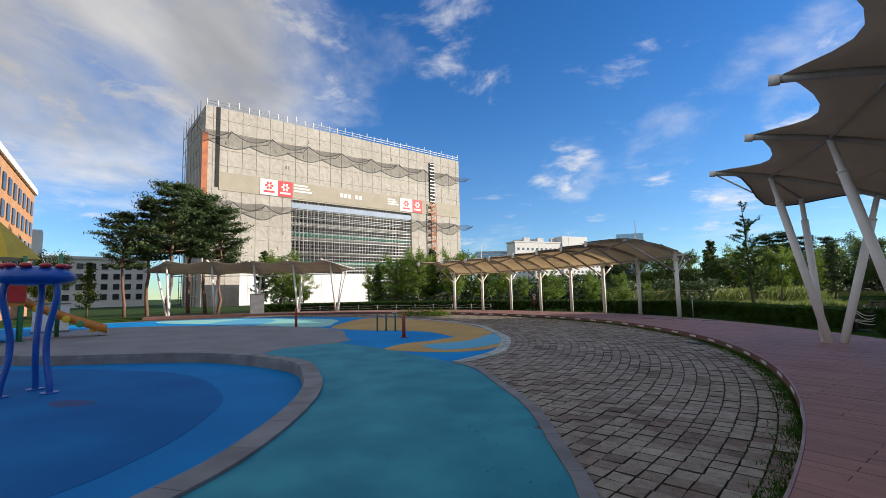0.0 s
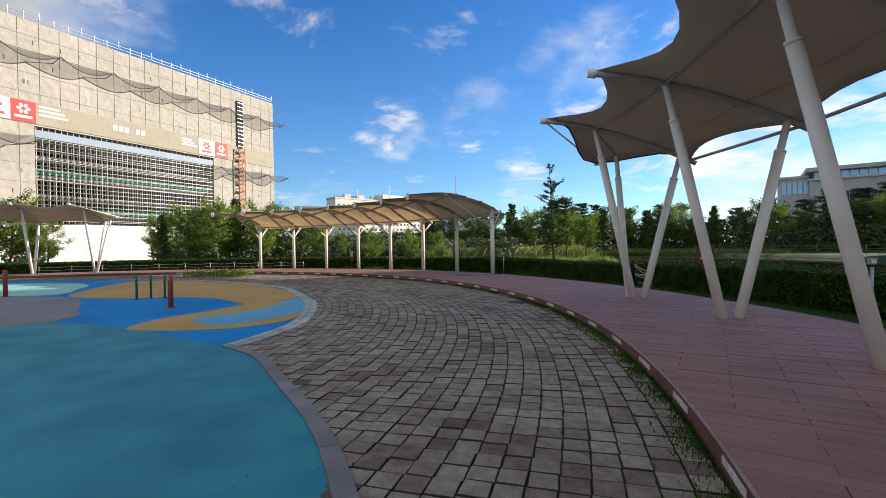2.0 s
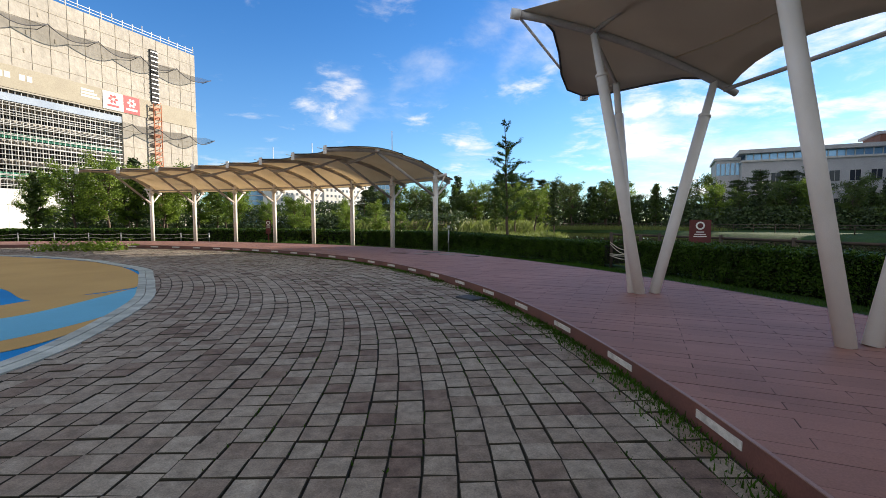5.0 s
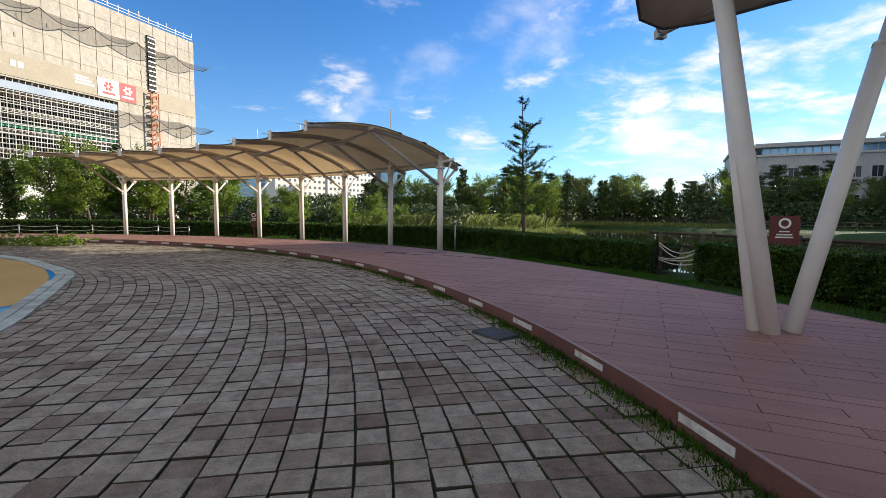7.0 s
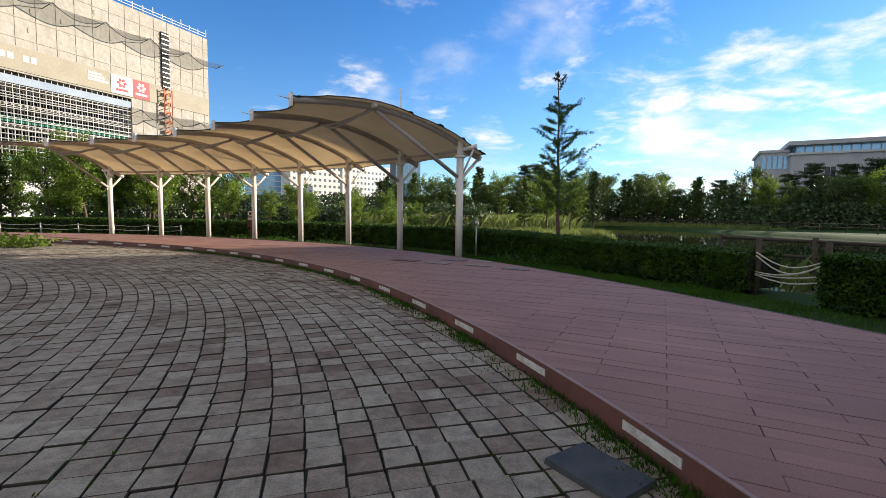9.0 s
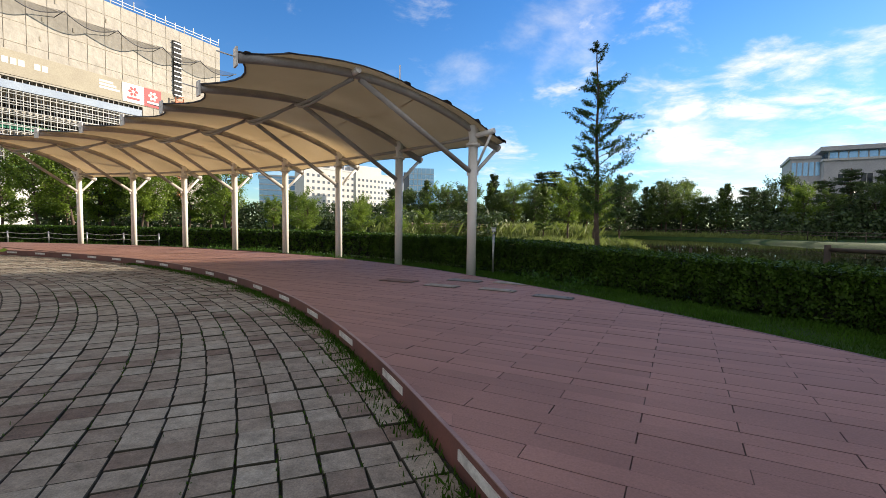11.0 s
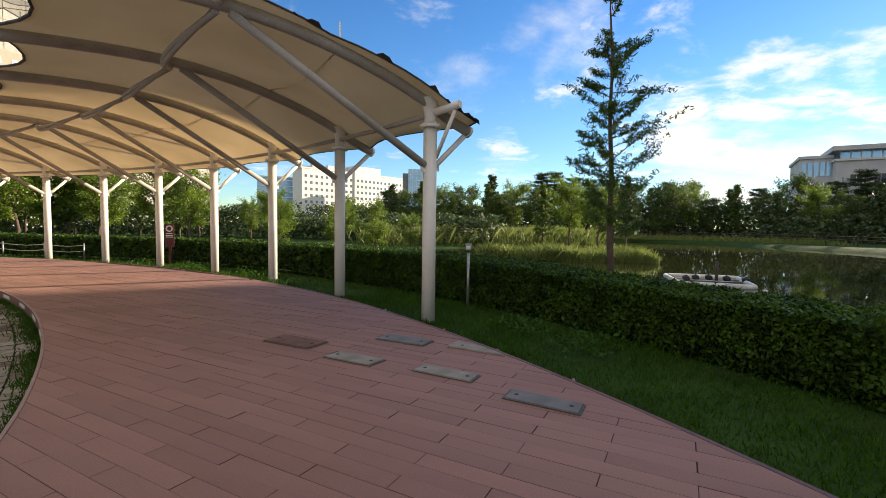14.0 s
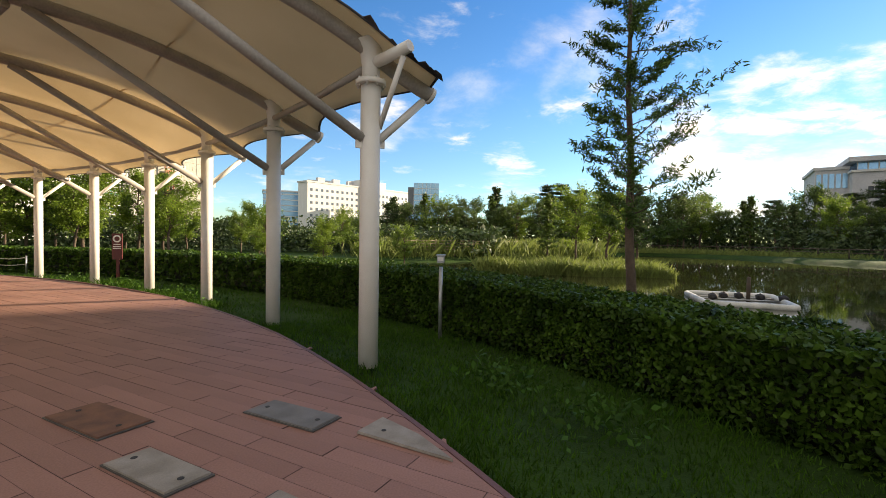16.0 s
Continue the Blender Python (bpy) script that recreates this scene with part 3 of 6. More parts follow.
# ---- tensile canopies ----
def lerp(a, b, t):
    return a + (b - a) * t


def membrane_mesh(rows, parent, name="membrane", material=None):
    """A thin cloth through rows of points, with a cord round its rim."""
    bm = bmesh.new()
    grid = [[bm.verts.new(p) for p in row] for row in rows]
    for a, b in zip(grid, grid[1:]):
        for i in range(len(a) - 1):
            f = bm.faces.new((a[i], a[i + 1], b[i + 1], b[i]))
            f.smooth = True
    ob = part(name, bm, material or MEMBRANE, parent)
    sol = ob.modifiers.new("thick", "SOLIDIFY")
    sol.thickness, sol.offset = 0.012, 1.0
    return ob


def cord(parent, line, r=0.018, name="edge_cord"):
    return tube_part(name, line, r, EDGE_CORD, parent, "dark edge cord of the membrane", 6)


# the long wave-roofed canopy over the deck, one rib and one column every 6.27 degrees
B_FIRST, B_STEP, B_COUNT, B_COL = 41.55, 6.27, 8, 26.78
RIB = [(27.55, 3.12), (27.1, 3.28), (26.7, 3.47), (26.2, 3.66), (25.5, 3.86), (24.7, 4.02), (23.8, 4.1), (22.9, 4.07), (22.0, 3.98), (21.7, 3.93)]


def rib_profile(n):
    line = smooth_line([(r, 0, z) for r, z in RIB], n)
    return [(p.x, p.z) for p in line]


def arc(r, a, z=0.0):
    """A place on the canopy's own arc, which closes in a little towards its far end."""
    return on_circle(r - 0.075 * (a - B_FIRST) / B_STEP, a, z)


def long_canopy():
    root = tagged(empty("deck_canopy", Matrix.Translation(arc(B_COL, B_FIRST + 3.5 * B_STEP, 0.0))),
                  "long cream membrane canopy on white steel columns along the deck", "canopy")
    inv = root.matrix_world.inverted()

    def own(ob):
        ob.matrix_parent_inverse = inv
        return ob

    angles = [B_FIRST + B_STEP * k for k in range(B_COUNT)]
    prof = rib_profile(3)
    for k, a in enumerate(angles):
        bm = bmesh.new()
        tube(bm, [arc(B_COL, a, 0.02), arc(B_COL, a, 3.08)], 0.108, 16)
        col = own(part("column", bm, WHITE_STEEL, root))
        bm = bmesh.new()
        tube(bm, [arc(B_COL, a, 3.075), arc(B_COL, a, 3.1), arc(B_COL, a, 3.101), arc(B_COL, a, 3.125)], 0.165, 16)
        for j in range(8):
            c = arc(B_COL, a) + Vector((math.cos(j * 0.785), math.sin(j * 0.785), 0)) * 0.14
            tube(bm, [c + Vector((0, 0, 3.05)), c + Vector((0, 0, 3.15))], 0.012, 6)
        (part("flange", bm, WHITE_STEEL, col, "bolted ring flange"))
        bm = bmesh.new()
        tube(bm, [arc(B_COL, a, 3.12), arc(B_COL, a, 3.26), arc(B_COL, a, 3.42), arc(B_COL - 0.05, a, 3.56)], [0.1, 0.095, 0.12, 0.17], 14)
        (part("column_head", bm, WHITE_STEEL, col))
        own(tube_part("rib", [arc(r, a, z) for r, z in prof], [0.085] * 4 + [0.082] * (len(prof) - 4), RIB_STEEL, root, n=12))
        own(tube_part("rib_cap", [arc(27.53, a, 3.125), arc(27.57, a, 3.11)], 0.1, WHITE_STEEL, root, n=12))
        tip = arc(21.7, a, 3.93)
        bm = bmesh.new()
        m = Matrix.Translation(tip) @ Matrix.Rotation(radians(a), 4, 'Z')
        box(bm, -0.03, -0.1, -0.14, 0.0, 0.1, 0.16, m)
        tube(bm, [m @ Vector((-0.02, 0, 0.02)), m @ Vector((-0.3, 0, 0.05))], 0.012, 6)
        own(part("tip_plate", bm, WHITE_STEEL, root, "white end plate with a tension rod"))
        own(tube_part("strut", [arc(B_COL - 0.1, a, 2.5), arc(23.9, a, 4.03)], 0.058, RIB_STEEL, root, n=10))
        own(tube_part("brace", [arc(B_COL + 0.1, a, 2.5), arc(27.45, a, 3.03)], 0.045, WHITE_STEEL, root, n=10))
        for s, z in ((-1, 2.47), (1, 2.5)):
            bm = bmesh.new()
            c = arc(B_COL + s * 0.12, a, z)
            mm = Matrix.Translation(c) @ Matrix.Rotation(radians(a), 4, 'Z')
            box(bm, -0.05, -0.012, -0.08, 0.05, 0.012, 0.08, mm)
            own(part("gusset", bm, WHITE_STEEL, root))
        if k in (1, 3, 4, 6):
            own(tube_part("mast", [arc(B_COL, a, 3.5), arc(B_COL, a, 4.7), arc(B_COL, a, 4.72), arc(B_COL, a, 5.65)], [0.05, 0.05, 0.022, 0.018], WHITE_STEEL, root,
                          "thin white mast above the membrane", 8))
    for a0, a1 in zip(angles, angles[1:]):
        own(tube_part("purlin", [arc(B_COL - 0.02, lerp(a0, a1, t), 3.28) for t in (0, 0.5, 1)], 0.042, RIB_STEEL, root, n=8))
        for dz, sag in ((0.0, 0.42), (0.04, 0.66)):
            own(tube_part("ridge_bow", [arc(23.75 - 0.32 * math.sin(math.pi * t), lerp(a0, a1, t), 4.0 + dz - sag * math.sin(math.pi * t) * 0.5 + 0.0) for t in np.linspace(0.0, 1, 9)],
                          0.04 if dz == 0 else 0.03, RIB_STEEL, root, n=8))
        own(tube_part("seam", [arc(25.3, lerp(a0, a1, t), 3.965 - 0.1 * math.sin(math.pi * t)) for t in np.linspace(0, 1, 7)], 0.012, MEMBRANE, root, "welded seam of the membrane", 5))
    # end stubs past the first and the last rib
    for a, s in ((angles[0], -1), (angles[-1], 1)):
        own(tube_part("end_stub", [arc(B_COL, a, 3.3), arc(26.95, a + s * 1.1, 3.38)], 0.062, WHITE_STEEL, root, n=10))
        own(tube_part("end_stub", [arc(23.75, a, 4.1), arc(23.75, a + s * 0.6, 4.12)], 0.062, WHITE_STEEL, root, n=10))
        own(tube_part("end_brace", [arc(B_COL + 0.08, a + s * 0.1, 2.62), arc(26.93, a + s * 0.9, 3.3)], 0.03, WHITE_STEEL, root, n=8))
    # cloth: straight over each rib, drawn in between them at both rims
    rows, inner, outer = [], [], []
    lift = 0.1
    across = [(r, z + lift) for r, z in rib_profile(2)]
    r_in, r_out = across[-1][0], across[0][0]
    cols = []
    for k in range(B_COUNT - 1):
        for j in range(8):
            cols.append((angles[k] + B_STEP * j / 8, math.sin(math.pi * j / 8)))
    cols.append((angles[-1], 0.0))
    for a, s in cols:
        row = []
        for r, z in across:
            f = (r - r_in) / (r_out - r_in)
            rr = lerp(r_in + 0.42 * s, r_out - 0.5 * s, f)
            row.append(arc(rr, a, z - 0.12 * s * math.sin(math.pi * min(1, max(0, f))) - 0.03 * s))
        rows.append(row)
    for a_end, sgn, at_front in ((angles[0], -1, True), (angles[-1], 1, False)):
        for t in (0.25, 0.5, 0.75, 1.0):
            row = []
            for r, z in across:
                f = (r - r_in) / (r_out - r_in)
                wing = 0.8 * (0.42 + 0.58 * abs(math.sin(2.0 * math.pi * (f * 0.75 + 0.06))) ** 0.7)
                if f < 0.06:
                    wing = 0.2
                rr = lerp(r_in + 0.12 * t, r_out - 0.16 * t, f)
                row.append(arc(rr, a_end + sgn * wing * t, z - 0.02 * t))
            rows.insert(0, row) if at_front else rows.append(row)
    own(membrane_mesh(rows, root))
    own(cord(root, [r[-1] for r in rows], 0.02))
    own(cord(root, [r[0] for r in rows], 0.02))
    own(cord(root, rows[0], 0.013))
    own(cord(root, rows[-1], 0.022))
    # frayed strips of cloth hanging on at the open end
    rng = random.Random(23)
    line = rows[0]
    for k in range(16):
        i = int(rng.random() ** 2.6 * (len(line) - 1))
        p = lerp(line[i], line[i + 1], rng.random())
        d = (line[i + 1] - line[i]).normalized()
        out = Vector((0.62, -0.7, 0.15)).normalized()
        bm = bmesh.new()
        a, b = rng.uniform(0.05, 0.16), rng.uniform(0.03, 0.1)
        vs = [bm.verts.new(q) for q in (p - d * a, p + d * a, p + d * a * 0.6 + out * b, p - d * a * 0.2 + out * b * rng.uniform(0.4, 1.3))]
        bm.faces.new(vs)
        ob = own(part("frayed_strip", bm, EDGE_CORD, root, "black frayed strip of cloth"))
        sol = ob.modifiers.new("thick", "SOLIDIFY")
        sol.thickness = 0.006
    return root


long_canopy()


# wing canopies on pairs of leaning legs
def wing_canopy(angles, label):
    mid = angles[len(angles) // 2]
    root = tagged(empty("wing_canopy", Matrix.Translation(polar(25.2, mid, DECK_Z))), label, "canopy")
    inv = root.matrix_world.inverted()

    def own(ob):
        ob.matrix_parent_inverse = inv
        return ob

    def rib_at(a, t):
        """t from the high inner tip (0) to the low outer end (1)."""
        first = a == angles[0]
        p = lerp(polar(22.6, a + (1.1 if first else 0.65)), polar(26.25, a + (-0.4 if first else 0.1)), t)
        p.z = 4.85 - 0.48 * t - 0.63 * t * t
        return p

    for i, a in enumerate(angles):
        own(tube_part("rib", [rib_at(a, t) for t in np.linspace(0, 1.06, 14)], 0.06, RIB_STEEL, root, n=10))
        bm = bmesh.new()
        d = (rib_at(a, 0) - rib_at(a, 0.05)).normalized()
        tube(bm, [rib_at(a, 0) - d * 0.05, rib_at(a, 0) + d * 0.1], 0.085, 12)
        own(part("rib_cap", bm, WHITE_STEEL, root))
        foot_a, foot_b = polar(24.8, a, DECK_Z - 0.01), polar(25.1, a + 0.02, DECK_Z - 0.01)
        for foot, top in ((foot_a, rib_at(a, 0.36)), (foot_b, rib_at(a, 0.95))):
            mid_p = lerp(foot, top, 0.84)
            leg = own(tube_part("leg", [foot, mid_p], 0.092, WHITE_STEEL, root, n=14))
            (tube_part("leg_top", [lerp(foot, top, 0.835), lerp(foot, top, 0.845), lerp(foot, top, 0.85), top], [0.1, 0.1, 0.066, 0.062], WHITE_STEEL, leg, n=12))
    order = sorted(angles)
    for a0, a1 in zip(order, order[1:]):
        own(tube_part("purlin", [lerp(rib_at(a0, 0.36), rib_at(a1, 0.36), t) for t in (0, 0.5, 1)], 0.038, RIB_STEEL, root, n=8))
        own(tube_part("eave_pipe", [lerp(rib_at(a0, 1.0), rib_at(a1, 1.0), t) - Vector((0, 0, 0.05)) for t in (0, 0.5, 1)], 0.036, RIB_STEEL, root, n=8))
        own(tube_part("seam", [lerp(rib_at(a0, 0.74), rib_at(a1, 0.74), t) + Vector((0, 0, 0.045 - 0.1 * math.sin(math.pi * t))) for t in np.linspace(0, 1, 7)], 0.01, MEMBRANE, root, n=5))
    for a, s in ((order[0], -1), (order[-1], 1)):
        base = polar(24.75, a + s * 0.3, DECK_Z - 0.01)
        top = polar(25.0, a + s * 2.4, 4.06)
        corner = polar(24.95, a + s * 4.55, 4.03)
        leg = own(tube_part("leg", [base, lerp(base, top, 0.84)], 0.085, WHITE_STEEL, root, n=14))
        (tube_part("leg_top", [lerp(base, top, 0.835), top], 0.062, WHITE_STEEL, leg, n=12))
        own(tube_part("end_purlin", [rib_at(a, 0.36) - Vector((0, 0, 0.08)), top, corner], 0.036, RIB_STEEL, root, n=8))
        own(tube_part("tie_rod", [rib_at(a, 0.0), corner], 0.024, WHITE_STEEL, root, n=8))
        bm = bmesh.new()
        box(bm, -0.07, -0.05, -0.06, 0.07, 0.05, 0.06, Matrix.Translation(corner) @ Matrix.Rotation(radians(a), 4, 'Z'))
        own(part("corner_plate", bm, GREY_STEEL, root))
    ts = np.linspace(0.02, 1.03, 12)
    rows = []
    for a0, a1 in zip(order, order[1:]):
        for j in range(8):
            u = j / 8
            s = math.sin(math.pi * u)
            row = []
            for t in ts:
                tt = lerp(0.02 + 0.2 * s, 1.03 - 0.12 * s, (t - 0.02) / 1.01)
                row.append(lerp(rib_at(a0, tt), rib_at(a1, tt), u) + Vector((0, 0, 0.065 - 0.16 * s * math.sin(math.pi * tt))))
            rows.append(row)
    rows.append([rib_at(order[-1], t) + Vector((0, 0, 0.065)) for t in ts])
    for a, s, front in ((order[0], -1, True), (order[-1], 1, False)):
        for u in (0.33, 0.66, 1.0):
            row = []
            for t in ts:
                f = (t - 0.02) / 1.01
                w = 3.9 * math.sin(math.pi * f) ** 3.0 * u
                p = rib_at(a, lerp(0.02, 1.03, f))
                q = Matrix.Translation((CX, CY, 0)) @ Matrix.Rotation(radians(s * w), 4, 'Z') @ Matrix.Translation((-CX, -CY, 0)) @ p
                q.z += 0.065 - 0.46 * math.sin(math.pi * f) ** 2.5 * u * u
                row.append(q)
            rows.insert(0, row) if front else rows.append(row)
    own(membrane_mesh(rows, root, material=WING_CLOTH))
    for line in ([r[0] for r in rows], [r[-1] for r in rows], rows[0], rows[-1]):
        own(cord(root, line, 0.02))
    return root


wing_canopy([14.35, 6.56, -1.3, -9.1, -16.9], "tall cream membrane wing canopy on paired leaning white legs")
wing_canopy([110.6, 119.4, 128.2, 137.0, 145.8], "far cream membrane wing canopy on white legs across the plaza")

# ---- plants ----
def quad_mesh(name, quads, material, smooth=False):
    verts, faces = [], []
    for q in quads:
        n = len(verts)
        verts.extend(q)
        faces.append(tuple(range(n, n + len(q))))
    me = bpy.data.meshes.new(name)
    me.from_pydata(verts, [], faces)
    me.materials.append(material)
    return me


def leaf(rng, p, size, up=0.3, long=1.6):
    """A pointed leaf or leaf clump at p, turned at random."""
    n = Vector((rng.gauss(0, 1), rng.gauss(0, 1), rng.gauss(0, 1) + up)).normalized()
    t = n.orthogonal().normalized()
    t = (Matrix.Rotation(rng.uniform(0, 6.283), 3, n) @ t)
    b = n.cross(t)
    s = size * rng.uniform(0.6, 1.3)
    return [tuple(p - t * s * 0.5 * long), tuple(p + b * s * 0.5 - t * s * 0.1), tuple(p + t * s * 0.5 * long), tuple(p - b * s * 0.5 - t * s * 0.1)]


def grow(bm, rng, base, direction, length, r0, depth, spread, tips, bend=0.15, taper=0.25):
    """A limb with side limbs; collects places for leaves."""
    pts, rad, p, d = [base.copy()], [r0], base.copy(), direction.normalized()
    steps = 5
    for i in range(steps):
        d = (d + Vector((rng.gauss(0, bend), rng.gauss(0, bend), rng.gauss(0, bend) + 0.05))).normalized()
        p = p + d * length / steps
        pts.append(p.copy())
        rad.append(r0 * lerp(1, taper, (i + 1) / steps))
        if depth > 0 and i >= 1:
            for _ in range(2 if depth > 1 else 1):
                side = (d + Vector((rng.gauss(0, spread), rng.gauss(0, spread), rng.gauss(0, spread * 0.5) + 0.15))).normalized()
                grow(bm, rng, p, side, length * rng.uniform(0.35, 0.6), rad[-1] * 0.55, depth - 1, spread, tips, bend, taper)
        if depth == 0:
            tips.append(p.copy())
    tube(bm, pts, rad, 6 if r0 > 0.04 else 4)
    return pts


def tree_meshes(kind, seed, height):
    """Trunk mesh and crown mesh of one tree with its foot at the origin."""
    rng = random.Random(seed)
    bm = bmesh.new()
    quads, tips = [], []
    if kind in ("broad", "bank"):
        trunk = [Vector((0, 0, -0.2))]
        for i in range(1, 8):
            trunk.append(Vector((rng.gauss(0, 0.03) * i, rng.gauss(0, 0.03) * i, height * 0.9 * i / 7)))
        tube(bm, trunk, [height * 0.018 * lerp(1, 0.2, i / 7) for i in range(8)], 8)
        levels = 11
        for i in range(levels):
            f = 0.24 + 0.7 * i / levels
            base = trunk[int(f * 7)].lerp(trunk[min(7, int(f * 7) + 1)], f * 7 - int(f * 7))
            width = height * 0.27 * math.sin(math.pi * min(1, (f - 0.1) * 0.98)) ** 0.8 + 0.15
            for k in range(3):
                a = rng.uniform(0, 6.283)
                grow(bm, rng, base, Vector((math.cos(a), math.sin(a), rng.uniform(0.2, 0.7))), width * rng.uniform(0.7, 1.2), height * 0.006, 1, 0.5, tips)
        for t in tips:
            for _ in range(12):
                quads.append(leaf(rng, t + Vector((rng.gauss(0, 0.17), rng.gauss(0, 0.17), rng.gauss(0, 0.13))) * height / 6, 0.095 * height / 6, 0.6))
        mat, bark = LEAF_GREEN if kind == "broad" else LEAF_MID, BARK
    elif kind == "cone":
        trunk = [Vector((rng.gauss(0, 0.015) * i, rng.gauss(0, 0.015) * i, height * i / 8 - 0.1)) for i in range(9)]
        tube(bm, trunk, [height * 0.016 * lerp(1, 0.12, i / 8) for i in range(9)], 8)
        for i in range(42):
            f = 0.16 + 0.82 * i / 42
            base = trunk[int(f * 8)].lerp(trunk[min(8, int(f * 8) + 1)], f * 8 - int(f * 8))
            width = height * 0.26 * (1.05 - f) ** 0.8 * rng.uniform(0.6, 1.15)
            a = i * 2.4 + rng.uniform(-0.4, 0.4)
            pts = grow(bm, rng, base, Vector((math.cos(a), math.sin(a), rng.uniform(0.0, 0.3))), width, height * 0.004, 0, 0.4, tips, 0.1)
            for p, q in zip(pts, pts[1:]):
                for _ in range(4):
                    c = p.lerp(q, rng.random())
                    for _ in range(2):
                        quads.append(leaf(rng, c + Vector((rng.gauss(0, 0.12), rng.gauss(0, 0.12), rng.gauss(0, 0.07))) * height / 6, 0.15 * height / 6, 1.0, 2.2))
        mat, bark = LEAF_MID if seed % 2 else LEAF_DARK, BARK
    else:
        lean = Vector((rng.uniform(-0.06, 0.06), rng.uniform(-0.06, 0.06), 1))
        trunk = [lean * (height * 0.92 * i / 9) + Vector((rng.gauss(0, 0.1), rng.gauss(0, 0.1), -0.2 if i == 0 else 0)) for i in range(10)]
        tube(bm, trunk, [height * 0.014 * lerp(1, 0.3, i / 9) for i in range(10)], 8)
        # whorls of long flat boughs with open air between them
        for i in range(36):
            f = 0.46 + 0.51 * (i // 4) / 8.5 + rng.uniform(-0.008, 0.008)
            base = trunk[int(f * 9)].lerp(trunk[min(9, int(f * 9) + 1)], f * 9 - int(f * 9))
            width = height * 0.3 * (1.06 - f) ** 0.62 * rng.uniform(0.35, 1.1)
            a = i * 2.4 + rng.uniform(-0.6, 0.6)
            sub = []
            grow(bm, rng, base, Vector((math.cos(a), math.sin(a), rng.uniform(-0.12, 0.12))), width, height * 0.005, 1, 0.4, sub, 0.07)
            for t in sub:
                for _ in range(15):
                    quads.append(leaf(rng, t + Vector((rng.gauss(0, 0.026), rng.gauss(0, 0.026), rng.gauss(0, 0.007))) * height, 0.008 * height, 1.6, 3.6))
        mat, bark = LEAF_DARK, PINE_BARK
    me = bpy.data.meshes.new("trunk")
    bm.to_mesh(me)
    bm.free()
    me.materials.append(bark)
    return me, quad_mesh("crown", quads, mat)


MODELS = {}


def plant_tree(kind, variant, x, y, z, height, turn, name, label, group=""):
    key = (kind, variant)
    if key not in MODELS:
        MODELS[key] = tree_meshes(kind, 31 * variant + len(kind), 6.0 if kind != "pine" else 14.0)
    s = height / (6.0 if kind != "pine" else 14.0)
    root = tagged(empty(name, Matrix.LocRotScale((x, y, z), Euler((0, 0, turn)), (s, s, s))), label, "tree", group)
    for nm, me in zip(("trunk", "crown"), MODELS[key]):
        ob = new(nm, me)
        ob.parent = root
    return root


def hedge_top(a):
    return float(np.interp(a, (10, 24, 28, 36, 44, 50), (0.78, 0.75, 0.67, 0.68, 0.8, 0.82)))


def hedge_piece(a0, a1, near, name="hedge"):
    root = tagged(empty(name, Matrix.Translation(on_circle(29.6, (a0 + a1) / 2, 0))), "clipped dark green box hedge along the grass strip", "hedge", "hedge round the plaza")
    inv = root.matrix_world.inverted()
    # solid dark band standing for the shade between leaves and twigs
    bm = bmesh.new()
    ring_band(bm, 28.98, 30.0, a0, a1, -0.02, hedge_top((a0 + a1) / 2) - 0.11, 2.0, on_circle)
    core = part("twig_shade_core", bm, HEDGE_CORE, root)
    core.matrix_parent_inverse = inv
    rng = random.Random(int(a0 * 10) + 7)
    quads = []
    # stems at the foot
    stems = bmesh.new()
    count = int((a1 - a0) * (3 if near else 1.2))
    for _ in range(count):
        a, r = rng.uniform(a0, a1), rng.uniform(29.15, 29.9)
        tube(stems, [on_circle(r, a, -0.26), on_circle(r + rng.uniform(-0.05, 0.05), a + rng.uniform(-0.15, 0.15), 0.4)], 0.012, 4)
    st = part("stem", stems, BARK, root)
    st["kind"] = "stuff"
    st.matrix_parent_inverse = inv
    area = (a1 - a0) * 0.517
    n_face = int(area * (2100 if near else 320))
    size = 0.04 if near else 0.08
    for _ in range(n_face):
        a = rng.uniform(a0, a1)
        z = -0.12 + (hedge_top(a) + 0.12) * rng.random() ** 0.75
        bulge = 0.09 * noise.noise((a * 1.6, z * 2.5, 3.0)) + rng.gauss(0, 0.03)
        under = 0.2 * max(0, 0.15 - z)
        quads.append(leaf(rng, on_circle(28.88 + bulge + under, a, z), size, 0.2))
    for _ in range(int(n_face * 1.25)):
        a, r = rng.uniform(a0, a1), rng.uniform(28.82, 30.1)
        quads.append(leaf(rng, on_circle(r, a, hedge_top(a) + 0.06 * noise.noise((a * 1.5, r * 2, 0)) + rng.gauss(0, 0.025)), size, 1.2))
    ends = 420 if near else 60
    for ae in (a0, a1):
        for _ in range(ends):
            quads.append(leaf(rng, on_circle(rng.uniform(28.82, 30.1), ae + rng.gauss(0, 0.05), rng.uniform(0.0, hedge_top(ae))), size, 0.2))
    ob = new("foliage", quad_mesh("foliage", quads, HEDGE_LEAF))
    ob.parent = root
    ob.matrix_parent_inverse = inv


for a0, a1, near in ((-25, -5, False), (-5, 10, False), (10, 24.6, True), (27.1, 37, True), (37, 46, True), (46, 56, True), (56, 80, False), (80, 104, False), (104, 130, False)):
    hedge_piece(a0, a1, near)


